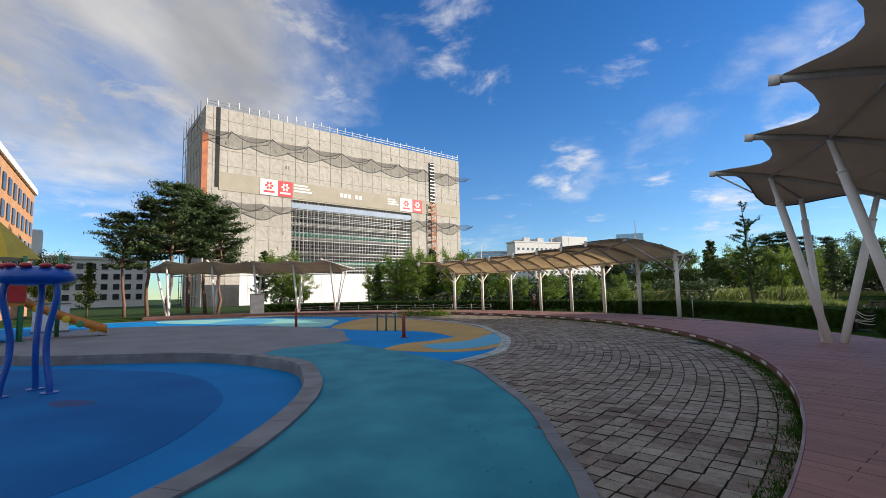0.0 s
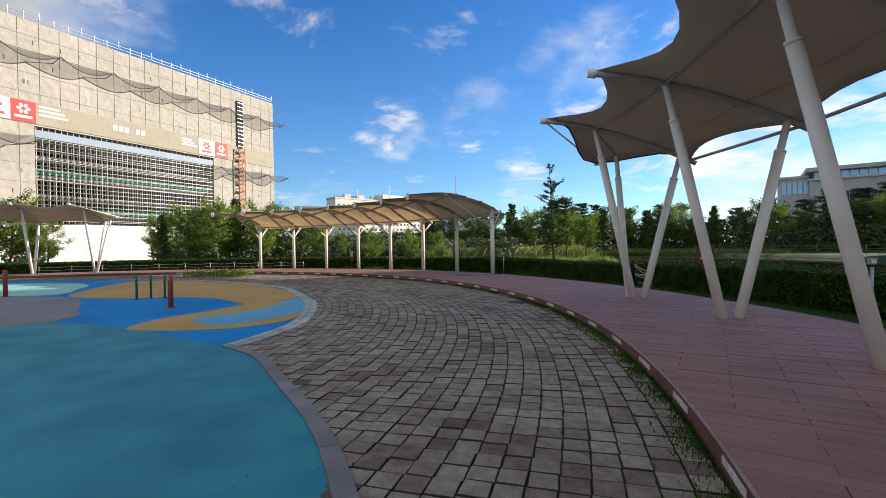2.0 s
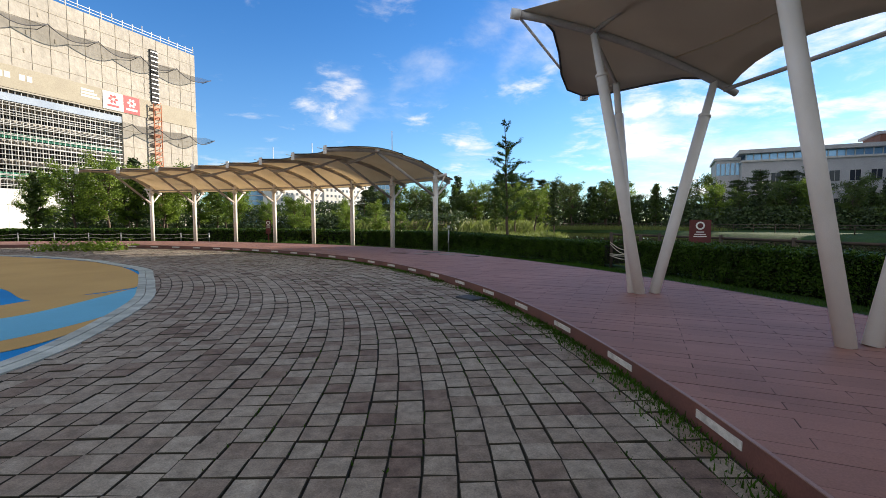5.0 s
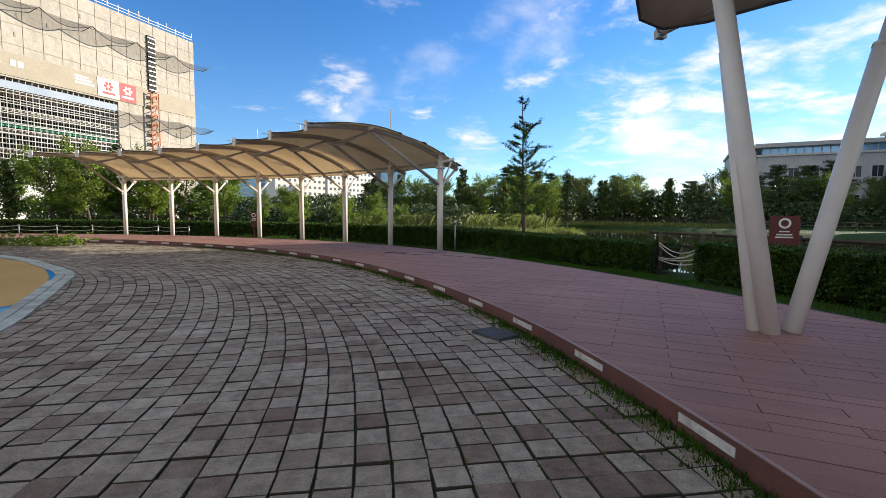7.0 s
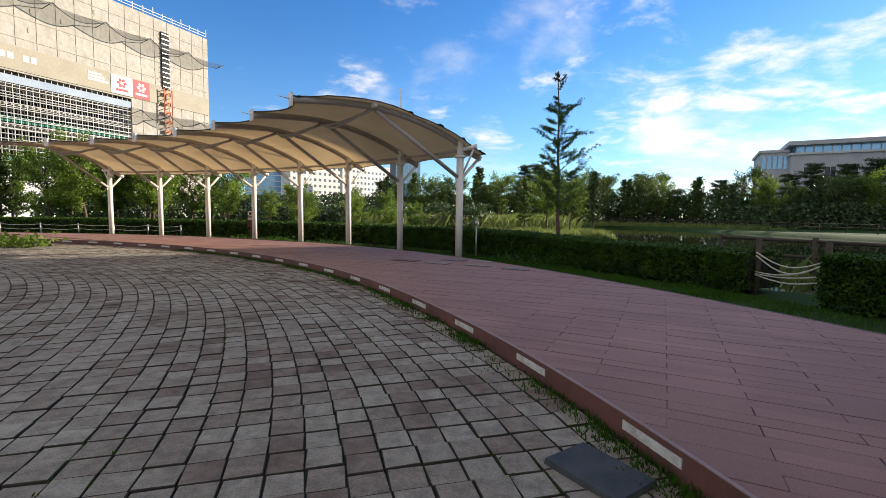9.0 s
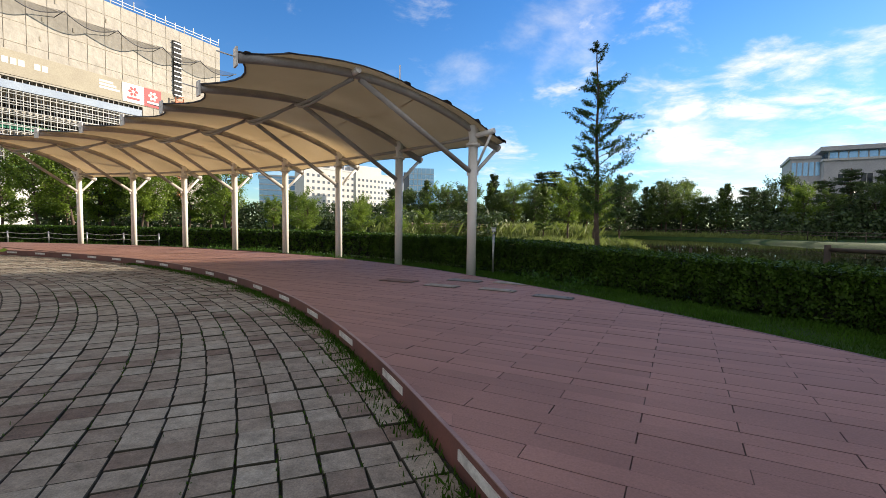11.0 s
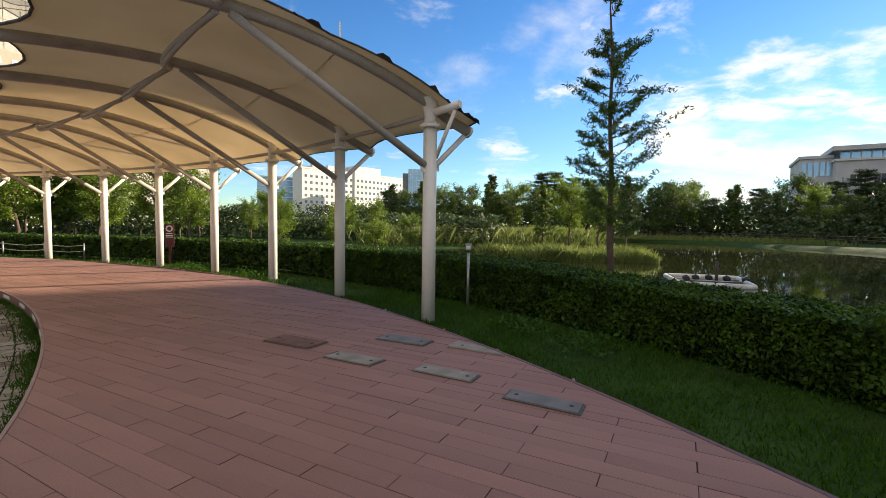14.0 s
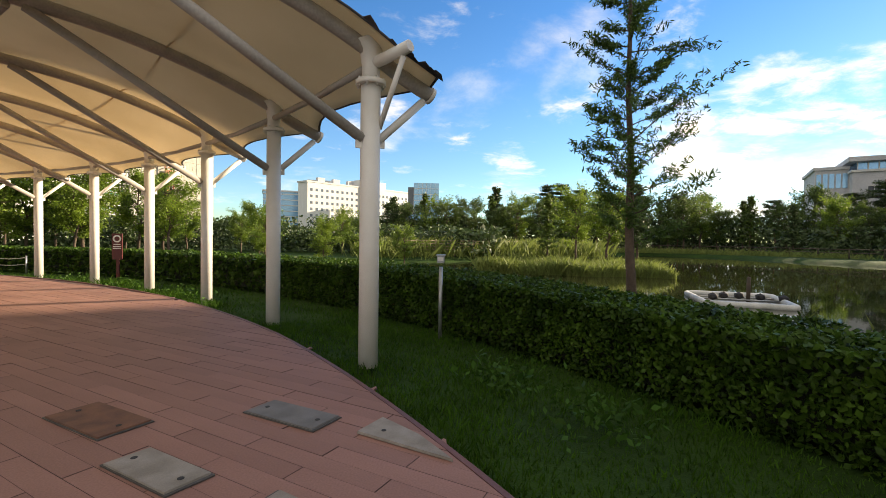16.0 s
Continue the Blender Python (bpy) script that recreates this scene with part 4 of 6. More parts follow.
def blade_field(name, spots, label, height, width, material):
    """Grass blades: each spot is x, y, z, height factor."""
    rng = random.Random(77)
    quads = []
    for x, y, z, k in spots:
        a = rng.uniform(0, 6.283)
        h = height * k * rng.uniform(0.5, 1.2)
        w = width * rng.uniform(0.7, 1.3)
        dx, dy = math.cos(a), math.sin(a)
        lx, ly = rng.gauss(0, 0.35) * h, rng.gauss(0, 0.35) * h
        quads.append([(x - dx * w, y - dy * w, z), (x + dx * w, y + dy * w, z), (x + dx * w * 0.6 + lx * 0.4, y + dy * w * 0.6 + ly * 0.4, z + h * 0.6), (x + lx, y + ly, z + h)])
    me = quad_mesh(name, quads, material)
    return tagged(new(name, me), label, "grass", kind="stuff")


def verge():
    rng = random.Random(3)
    spots = []
    for a0, a1, dens in ((24, 48, 900), (48, 66, 350), (8, 24, 160), (66, 100, 110)):
        area = radians(a1 - a0) * 27.9 * 2.5
        for _ in range(int(area * dens)):
            a, r = rng.uniform(a0, a1), rng.uniform(26.64, 29.2)
            p = polar(r, a)
            k = 0.75 + 0.6 * noise.noise((p.x * 0.9, p.y * 0.9, 1.0))
            if a > 52 and r < 27.3:
                k *= 2.2
            spots.append((p.x, p.y, ground_z(p.x, p.y) - 0.01, max(0.3, k)))
    blade_field("verge_grass", spots, "soft green lawn grass between deck and hedge", 0.1, 0.006, BLADE)
    spots = []
    for _ in range(26000):
        a = rng.uniform(-22, 62)
        p = polar(R_IN - 0.02 - abs(rng.gauss(0, 0.11)), a)
        if noise.noise((p.x * 1.7, p.y * 1.7, 5.0)) > rng.uniform(-0.55, 0.15):
            spots.append((p.x, p.y, -0.01, rng.uniform(0.3, 1.2)))
    for _ in range(20000):
        a, r = rng.uniform(-20, 50), R_IN - 0.045 - rng.random() ** 2 * 3.2
        p = polar(R_IN - 0.045 - round((R_IN - r) / 0.208) * 0.208 + rng.gauss(0, 0.008), a)
        if noise.noise((p.x * 1.1, p.y * 1.1, 9.0)) > rng.uniform(-0.1, 0.3):
            spots.append((p.x, p.y, -0.015, rng.uniform(0.2, 0.6)))
    blade_field("weeds", spots, "weeds and grass tufts in the joints by the step", 0.06, 0.006, BLADE)
    spots = []
    for _ in range(15000):
        t = rng.random()
        x = lerp(-9, 12, t) + rng.gauss(0, 1.0)
        y = lerp(49, 62, t) + rng.gauss(0, 1.6) + 2.2
        spots.append((x, y, -0.3, rng.uniform(0.5, 1.2)))
    for _ in range(6000):
        t = rng.random()
        x, y = lerp(12, 40, t) + rng.gauss(0, 1), lerp(72, 62, t) + 9 * math.sin(math.pi * t) + rng.gauss(0, 1.2) + 3
        spots.append((x, y, -0.2, rng.uniform(0.25, 0.6)))
    for _ in range(24000):
        x = rng.uniform(0.2, 10.5)
        y = 38.6 - 0.12 * x + abs(rng.gauss(0, 3.2)) + 0.9 * noise.noise((x * 0.4, 0.0, 2.0))
        spots.append((x, y, -0.55, rng.uniform(0.32, 0.66) * (0.85 + 0.4 * noise.noise((x * 0.5, y * 0.5, 7.0)))))
    for _ in range(1600):
        a = rng.uniform(20, 75)
        p = polar(rng.uniform(31.2, 32.6), a)
        spots.append((p.x, p.y, -0.3, rng.uniform(0.2, 0.55)))
    blade_field("reeds", spots, "tall pale green reeds on the pond bank", 1.5, 0.018, REED)
    # leafy clumps by the canopy columns
    quads = []
    for a in (57.5, 62.8, 63.5, 69.0, 55.0, 39.0, 36.5):
        c = polar(27.2 if a > 45 else 28.0, a)
        for _ in range(190):
            quads.append(leaf(rng, c + Vector((rng.gauss(0, 0.22), rng.gauss(0, 0.22), abs(rng.gauss(0.1, 0.09)))), 0.042, 0.6, 2.0))
    tagged(new("weed_clumps", quad_mesh("weed_clumps", quads, WEED_LEAF)), "leafy weed clumps in the grass strip", "weeds", kind="stuff")


verge()


def slender_conifer():
    """The open young conifer on the pond bank."""
    rng = random.Random(41)
    x, y = 2.92, 19.75
    root = tagged(empty("conifer", Matrix.Translation((x, y, -0.1))), "tall thin young conifer with sparse feathery branches by the pond", "tree")
    bm = bmesh.new()
    trunk = [Vector((0.02 * math.sin(i * 1.3) - 0.012 * i, 0.02 * math.cos(i), 6.3 * i / 14)) for i in range(15)]
    tube(bm, trunk, [lerp(0.085, 0.012, (i / 14) ** 0.8) for i in range(15)], 10)
    part("trunk", bm, BARK, root)
    bm = bmesh.new()
    quads = []
    n = 58
    for i in range(n):
        f = 0.24 + 0.74 * i / n
        base = trunk[int(f * 14)].lerp(trunk[min(14, int(f * 14) + 1)], f * 14 - int(f * 14))
        if 0.83 < f < 0.93 and i % 4:
            continue
        length = float(np.interp(f, (0.24, 0.4, 0.55, 0.75, 0.84, 0.98), (0.7, 1.2, 1.0, 0.72, 0.5, 0.2))) * rng.uniform(0.55, 1.1)
        a = i * 2.399 + rng.uniform(-0.5, 0.5)
        if math.cos(a) > 0.2 and f < 0.52:
            length *= 0.95
        elif math.cos(a) < -0.1:
            length *= 0.66
        d = Vector((math.cos(a), math.sin(a), rng.uniform(0.15, 0.5)))
        tips = []
        pts = grow(bm, rng, base, d, length, 0.012, 1 if f < 0.8 else 0, 0.3, tips, 0.1)
        for p, q in zip(pts[1:], pts[2:]):
            for _ in range(13):
                c = p.lerp(q, rng.random())
                quads.append(leaf(rng, c + Vector((rng.gauss(0, 0.035), rng.gauss(0, 0.035), rng.gauss(0, 0.02))), 0.02, 0.8, 4.6))
        for t in tips:
            for _ in range(13):
                quads.append(leaf(rng, t + Vector((rng.gauss(0, 0.04), rng.gauss(0, 0.04), rng.gauss(0, 0.022))), 0.02, 0.8, 4.6))
    part("limb", bm, BARK, root)["kind"] = "stuff"
    ob = new("foliage", quad_mesh("foliage", quads, CONIFER_LEAF))
    ob.parent = root


slender_conifer()


def woods():
    rng = random.Random(19)
    # broad young trees behind the long canopy
    for i in range(30):
        a = 55 + i * 2.6 + rng.uniform(-0.8, 0.8)
        r = rng.uniform(41, 47) if i % 2 else rng.uniform(48, 56)
        p = polar(r, a)
        if inside(p.x, p.y, POND):
            p = polar(56, a)
        if 131 < math.degrees(math.atan2(p.y + 6.8, p.x - 0.2)) < 138.5 or 86 < math.degrees(math.atan2(p.y - 11.9, p.x - 0.6)) < 101:
            continue
        kind = "broad" if i % 3 else "cone"
        h = rng.uniform(4.6, 6.6)
        if 92 < math.degrees(math.atan2(p.y - 9, p.x)) < 119:
            h *= 0.64
        plant_tree(kind, i % 4, p.x, p.y, 0, h, rng.uniform(0, 6), "young_tree", "young green broadleaf tree behind the hedge" if kind == "broad" else "young dark conifer behind the hedge", "young trees")
    # belt on the far side of the pond
    for i in range(34):
        t = i / 33
        x = lerp(-14, 78, t) + rng.uniform(-1.2, 1.2)
        y = lerp(84, 66, t) + 8 * math.sin(math.pi * t) + rng.uniform(-4, 5)
        kind = ("cone", "bank", "broad", "bank", "cone")[i % 5]
        h = rng.uniform(6.5, 9.0) if kind != "pine" else rng.uniform(8, 10)
        plant_tree(kind, i % 4, x, y, 0, h, rng.uniform(0, 6), "bank_tree", "green tree on the far bank of the pond", "trees across the pond")
    for i in range(26):
        t = i / 25
        x = lerp(-20, 90, t) + rng.uniform(-1.5, 1.5)
        y = lerp(98, 84, t) + rng.uniform(-3, 5)
        plant_tree(("pine", "bank", "cone")[i % 3], (i + 1) % 4, x, y, 0, rng.uniform(8.5, 11), rng.uniform(0, 6), "bank_tree", "green tree in the belt behind the pond", "trees across the pond")
    for x, y, h in ((11.5, 99, 13.0), (14.5, 101, 13.5), (18, 100, 12.0), (64, 92, 13), (68, 90, 12.5), (72, 88, 13.5)):
        plant_tree("pine", int(h) % 4, x, y, 0, h, h, "tall_pine", "tall dark pine standing above the tree belt", "tall pines")
    # old pines left of the building site
    for k, (az, d, h) in enumerate(((156.0, 58, 12.0), (154.0, 60, 14.5), (152.0, 57, 15.8), (150.3, 62, 16.6), (148.6, 60, 15.6), (147.2, 57, 13.2))):
        plant_tree("pine", k % 4, 1.08 + d * math.cos(radians(az)), -8.4 + d * math.sin(radians(az)), 0, h, k * 1.3, "old_pine", "tall old pine with reddish trunk and flat dark crown", "old pines")
    for k, (az, d, h) in enumerate(((142.5, 60, 7.5), (140.5, 57, 7), (138, 56, 4.4), (129, 56, 5.5), (126.5, 58, 6.5), (124, 55, 7), (122, 58, 7.5), (119.5, 57, 7.0), (117, 60, 6.5), (159, 62, 6), (162, 64, 6.5))):
        plant_tree("cone" if k % 3 == 0 else "broad", k % 4, 1.08 + d * math.cos(radians(az)), -8.4 + d * math.sin(radians(az)), 0, h, k * 1.1, "young_tree", "young green tree in front of the building site", "young trees")

    for x, y, h in ((-6.4, 38.6, 3.4), (-9.2, 39.5, 3.0), (-4.6, 41.5, 2.6), (-13.5, 40.5, 3.4)):
        plant_tree("broad", int(h * 10) % 4, x, y, -0.45, h, x, "willow_shrub", "round pale green willow shrub on the pond edge", "willows")
    # undergrowth and far trees that close the view under the crowns
    quads = []
    for _ in range(52000):
        t = rng.random()
        x, y = lerp(-34, 100, t) + rng.gauss(0, 2), lerp(104, 90, t) + rng.gauss(0, 3)
        top = 5.2 + 2.0 * noise.noise((x * 0.12, 4.0, 0))
        quads.append(leaf(rng, Vector((x, y, rng.random() * top)), 0.36, 0.5))
    for _ in range(26000):
        a = rng.uniform(68, 135)
        p = polar(rng.gauss(62, 2.0) if a > 95 else rng.gauss(60, 2.0), a)
        if 130 < math.degrees(math.atan2(p.y + 6.8, p.x - 0.2)) < 139:
            continue
        top = (3.4 if a > 90 else 2.4) + 1.2 * noise.noise((a * 0.35, 9.0, 0))
        quads.append(leaf(rng, Vector((p.x, p.y, rng.random() * top)), 0.27, 0.5))
    for _ in range(13000):
        t = rng.random()
        x, y = lerp(40, 110, t) + rng.gauss(0, 2), lerp(78, 66, t) + rng.gauss(0, 3)
        quads.append(leaf(rng, Vector((x, y, rng.random() * (3.6 + 1.4 * noise.noise((x * 0.12, 1.0, 0))))), 0.32, 0.5))
    tagged(new("far_woods", quad_mesh("far_woods", quads, LEAF_DARK)), "dense dark green woods behind the pond and hedge", "woods", kind="stuff")


woods()

# ---- buildings ----
def house(name, x, y, turn, label):
    return tagged(empty(name, pose(x, y, 0, 0, 0, turn)), label, "building")


def block(name, parent, x0, y0, z0, x1, y1, z1, material, label=""):
    bm = bmesh.new()
    box(bm, x0, y0, z0, x1, y1, z1)
    return part(name, bm, material, parent, label)


def building_site():
    turn = math.degrees(math.atan2(0.94, 0.341))
    b = house("building_site", -87.0, 44.8, turn, "large building under construction wrapped in pale sheeting and scaffolding")
    # x runs along the front, -y faces the plaza
    W, H = 70.6, 42.0
    block("wall", b, 0, 0, -1, 18.3, 19.5, H, CONCRETE)
    block("wall", b, 52.4, 0, -1, W, 19.5, H, CONCRETE)
    block("wall", b, 18.3, 0, 23.9, 52.4, 19.5, H, CONCRETE)
    # wall coloured near black to give the unlit depth behind the scaffold
    block("recess_shade_wall", b, 18.3, 7.0, -1, 52.4, 8, 23.9, DARK)
    for k in range(7):
        block("floor_slab", b, 18.3, 1.2, 1.6 + 3.4 * k, 52.4, 7.0, 1.95 + 3.4 * k, CONCRETE)
        if k in (1, 2, 4):
            block("safety_net", b, 18.4, 0.55, 2.1 + 3.4 * k, 52.3, 0.6, 3.0 + 3.4 * k, SITE_GREEN, "green safety netting")
    block("top_sheet", b, 18.4, 0.1, 22.0, 52.3, 0.2, 23.3, PALE_BLUE, "pale blue sheet")
    pole = bmesh.new()
    tube(pole, [(0, 0, 0), (0, 0, 23.8)], 0.07, 6)
    first = part("scaffold_pole", pole, SCAFFOLD, b)
    first.location = (18.6, 0.3, 0)
    for k in range(1, 38):
        for d in (0.3, 1.1):
            ob = new("scaffold_pole", first.data)
            ob.parent = b
            ob.location = (18.6 + 0.92 * k, d, 0)
    rail = bmesh.new()
    tube(rail, [(18.4, 0, 0), (52.3, 0, 0)], 0.075, 6)
    rail = part("scaffold_rail", rail, SCAFFOLD, b)
    rail.location = (0, 0.22, 0.9)
    for k in range(1, 27):
        ob = new("scaffold_rail", rail.data)
        ob.parent = b
        ob.location = (0, 0.22, 0.9 + 0.85 * k)
    plank = bmesh.new()
    box(plank, 18.4, 0.3, 0, 52.3, 1.0, 0.08)
    plank = part("scaffold_deck", plank, SCAFFOLD, b)
    plank.location = (0, 0, 2.0)
    for k in range(1, 12):
        ob = new("scaffold_deck", plank.data)
        ob.parent = b
        ob.location = (0, 0, 2.0 + 1.8 * k)
    # sheeting seams
    seam = bmesh.new()
    box(seam, 0.0, -0.06, 0, W, -0.005, 0.1)
    seam_h = part("sheet_seam", seam, SHEET_SEAM, b)
    seam_h.location = (0, 0, 29.5)
    for z in (32.9, 36.8, 39.4):
        ob = new("sheet_seam", seam_h.data)
        ob.parent = b
        ob.location = (0, 0, z)
    for x0, x1 in ((0, 18.2), (52.5, W)):
        for z in (3.2, 7, 10.5, 14, 17.2, 20.6):
            block("sheet_seam", b, x0, -0.06, z, x1, -0.005, z + 0.09, SHEET_SEAM)
    for k in range(24):
        x = 1.5 + 2.95 * k
        z0 = 28.3 if 17.5 < x < 53 else 0
        block("sheet_lap", b, x, -0.05, z0, x + 0.06, -0.004, H, SHEET_SEAM)
    rng = random.Random(8)
    for k in range(46):
        x, z = rng.uniform(1, 69), rng.choice((30.9, 34.2, 38, 15.6, 19, 12, 8.6))
        if 17 < x < 53 and z < 28:
            continue
        block("vent_slit", b, x, -0.07, z, x + 0.25, -0.01, z + 0.75, SHEET_SEAM)
    block("band", b, 2.8, -0.12, 24.2, 70.4, -0.02, 28.1, BAND, "beige printed band")
    for x0, x1, mat, other, lab in ((11.2, 15.1, BANNER_WHITE, BANNER_RED, "white banner with a red flower mark"), (15.1, 18.5, BANNER_RED, BANNER_WHITE, "red banner with a white flower mark"),
                                    (48.5, 52.6, BANNER_WHITE, BANNER_RED, "white banner with a red flower mark"), (52.6, 56.1, BANNER_RED, BANNER_WHITE, "red banner with a white flower mark")):
        ban = block("banner", b, x0, -0.2, 24.3, x1, -0.13, 27.9, mat, lab)
        cx = (x0 + x1) / 2
        for k in range(6):
            a = k * math.pi / 3
            bm = bmesh.new()
            c = Vector((cx + 0.62 * math.cos(a), -0.21, 26.5 + 0.62 * math.sin(a)))
            m = Matrix.Translation(c) @ Matrix.Rotation(-a, 4, 'Y') @ Matrix.Diagonal((1.0, 0.1, 0.75, 1))
            bmesh.ops.create_icosphere(bm, subdivisions=2, radius=0.36, matrix=m)
            part("petal", bm, other, ban)
        block("mark_bar", ban, cx - 1.2, -0.215, 24.9, cx + 1.2, -0.2, 25.35, other)
    for x0, x1, zs in ((18.9, 23.2, (27.2, 26.5, 25.8)), (44.5, 48.0, (26.9, 26.3, 25.7))):
        for k, z in enumerate(zs):
            block("mark_bar", b, x0, -0.15, z, x1 - 1.1 * (2 - k) * 0.5, -0.12, z + 0.38, BANNER_WHITE)
    for k in range(6):
        block("mark_bar", b, 30.6 + 1.05 * k, -0.15, 25.9, 31.4 + 1.05 * k, -0.12, 26.9, BANNER_WHITE) if k != 3 else None
    # catch nets on outriggers
    for z, stops in ((35.5, [-2.5] + [4.3 + 8.4 * k for k in range(8)] + [72.5]), (20.6, [-2.5, 4.9, 11.5, 18.2]), (20.8, [52.4, 58.5, 66.0, 73.0])):
        for x0, x1 in zip(stops, stops[1:]):
            bm = bmesh.new()
            rows = []
            for i in range(9):
                t = i / 8
                s = math.sin(math.pi * t)
                row = []
                for j in range(5):
                    f = j / 4
                    row.append(bm.verts.new((lerp(x0, x1, t), -0.15 - 3.0 * f + 0.5 * s * f, z + 1.6 - 1.4 * f - 1.6 * s * (0.25 + 0.6 * f) + 0.4 * f)))
                rows.append(row)
            for p, q in zip(rows, rows[1:]):
                for i in range(4):
                    bm.faces.new((p[i], p[i + 1], q[i + 1], q[i])).smooth = True
            rim = [r[-1].co.copy() for r in rows]
            part("catch_net", bm, NET, b, "dark sagging catch net")
            tube_part("net_rope", rim, 0.09, EDGE_CORD, b, n=5)
        for x in stops:
            tube_part("outrigger", [(x, 0, z + 0.2), (x, -3.2, z + 0.7)], 0.07, EDGE_CORD, b, n=5)
    # roof edge posts and rails
    post = bmesh.new()
    tube(post, [(0, 0, H), (0, 0, H + 1.6)], 0.09, 6)
    post = part("roof_post", post, WHITE_STEEL, b)
    post.location = (0.2, 0.3, 0)
    for k in range(1, 34):
        ob = new("roof_post", post.data)
        ob.parent = b
        ob.location = (0.2 + 2.13 * k, 0.3, 0 if k % 3 else 0.5)
    for z in (H + 0.6, H + 1.2):
        tube_part("roof_rail", [(0.1, 0.3, z), (W, 0.3, z)], 0.06, WHITE_STEEL, b, n=5)
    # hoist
    # flat dark panel in front of the sheeting, painted as the shaft's shade
    block("hoist_shaft_shade", b, 59.0, -0.25, 27.6, 60.7, -0.02, 39.6, DARK)
    for k in range(12):
        block("hoist_rung", b, 59.0, -0.4, 28 + k, 60.7, -0.26, 28.2 + k, GREY_STEEL)
    for x in (58.8, 60.6):
        tube_part("hoist_rail", [(x, -0.9, 0), (x, -0.9, 27.5)], 0.12, HOIST, b, "orange hoist rail", 6)
    for k in range(28):
        tube_part("hoist_lattice", [(58.8, -0.9, k), (60.6, -0.9, k + 0.95)], 0.09, HOIST, b, n=5)
        if k % 2 == 0:
            block("hoist_panel", b, 59.0, -0.7, k + 0.1, 60.4, -0.62, k + 0.9, HOIST)
    block("dark_strip", b, 2.1, -0.15, 24.8, 2.8, -0.01, H, DARK)
    block("orange_strip", b, -0.6, -0.4, 22, 0.5, 0.6, 36, HOIST, "orange hoist cladding at the corner")
    for k in range(7):
        tube_part("side_pole", [(-0.8, 1 + 3 * k, 0), (-0.8, 1 + 3 * k, H + 1)], 0.08, GREY_STEEL, b, n=5)
    for k in range(12):
        tube_part("side_rail", [(-0.8, 0, 2 + 3.4 * k), (-0.8, 19, 2 + 3.4 * k)], 0.08, GREY_STEEL, b, n=5)
    fence = house("site_fence", -87.0 + 1.2 * 0.94 * 4, 44.8 - 1.2 * 0.341 * 4, turn, "tall white hoarding in front of the building site")
    for k in range(20):
        block("panel", fence, 6 + 1.6 * k, 0, 0, 7.56 + 1.6 * k, 0.12, 6.6, BANNER_WHITE)


def windows_row(parent, xs, z0, z1, y, w):
    """Real window openings shown as recessed dark panes in frames."""
    for x in xs:
        fr = block("window", parent, x - 0.12, y - 0.1, z0 - 0.12, x + w + 0.12, y + 0.02, z1 + 0.12, OFFICE_TRIM)
        block("pane", fr, x, y - 0.13, z0, x + w / 2 - 0.06, y - 0.101, z1, GLASS_DARK)
        block("pane", fr, x + w / 2 + 0.06, y - 0.13, z0, x + w, y - 0.101, z1, GLASS_DARK)


def office_right():
    b = house("office_building", 85.4, 96.0, -26.4, "low pale concrete office building with a glazed top storey")
    b.scale = (0.73, 0.73, 0.7)
    # -y faces the plaza; x to the east
    block("wall", b, -26.5, 0, -1, 40, 25, 21.2, OFFICE)
    block("cornice", b, -26.9, -0.5, 21.2, 40.5, 25, 21.8, OFFICE_TRIM)
    block("top_storey", b, -25.5, 1.5, 21.8, 40, 25, 24.0, GLASS_BLUE)
    for k in range(32):
        block("mullion", b, -25.5 + 2.05 * k, 1.3, 21.8, -25.25 + 2.05 * k, 1.5, 24.0, OFFICE_TRIM)
    block("roof", b, -27.5, -1.0, 24.0, 40.5, 26, 25.2, OFFICE, "pale flat roof slab with deep eaves")
    block("penthouse", b, 8, 6, 25.2, 36, 20, 28.5, BRICK_RED)
    block("penthouse_roof", b, 7, 5, 28.5, 37, 21, 29.3, OFFICE)
    block("corner_bay", b, -33.5, 4, -1, -26.5, 25, 22.6, OFFICE)
    for k in range(5):
        block("bay_window", b, -33.2 + 1.35 * k, 3.85, 17.5, -32.2 + 1.35 * k, 3.99, 21.5, GLASS_BLUE)
    block("corner_roof", b, -34, 3.5, 22.6, -26.5, 25, 23.4, OFFICE)
    windows_row(b, [-23.5 + 4.7 * k for k in range(13)], 14.2, 17.4, 0, 2.4)
    windows_row(b, [-23.5 + 4.7 * k for k in range(13)], 5.6, 8.8, 0, 2.4)
    block("string_course", b, -26.6, -0.25, 11.2, 40, -0.02, 11.8, OFFICE_TRIM)
    for x0 in (14, 22):
        tube_part("aerial", [(x0, 10, 29.3), (x0, 10, 38)], 0.12, GREY_STEEL, b, n=5)


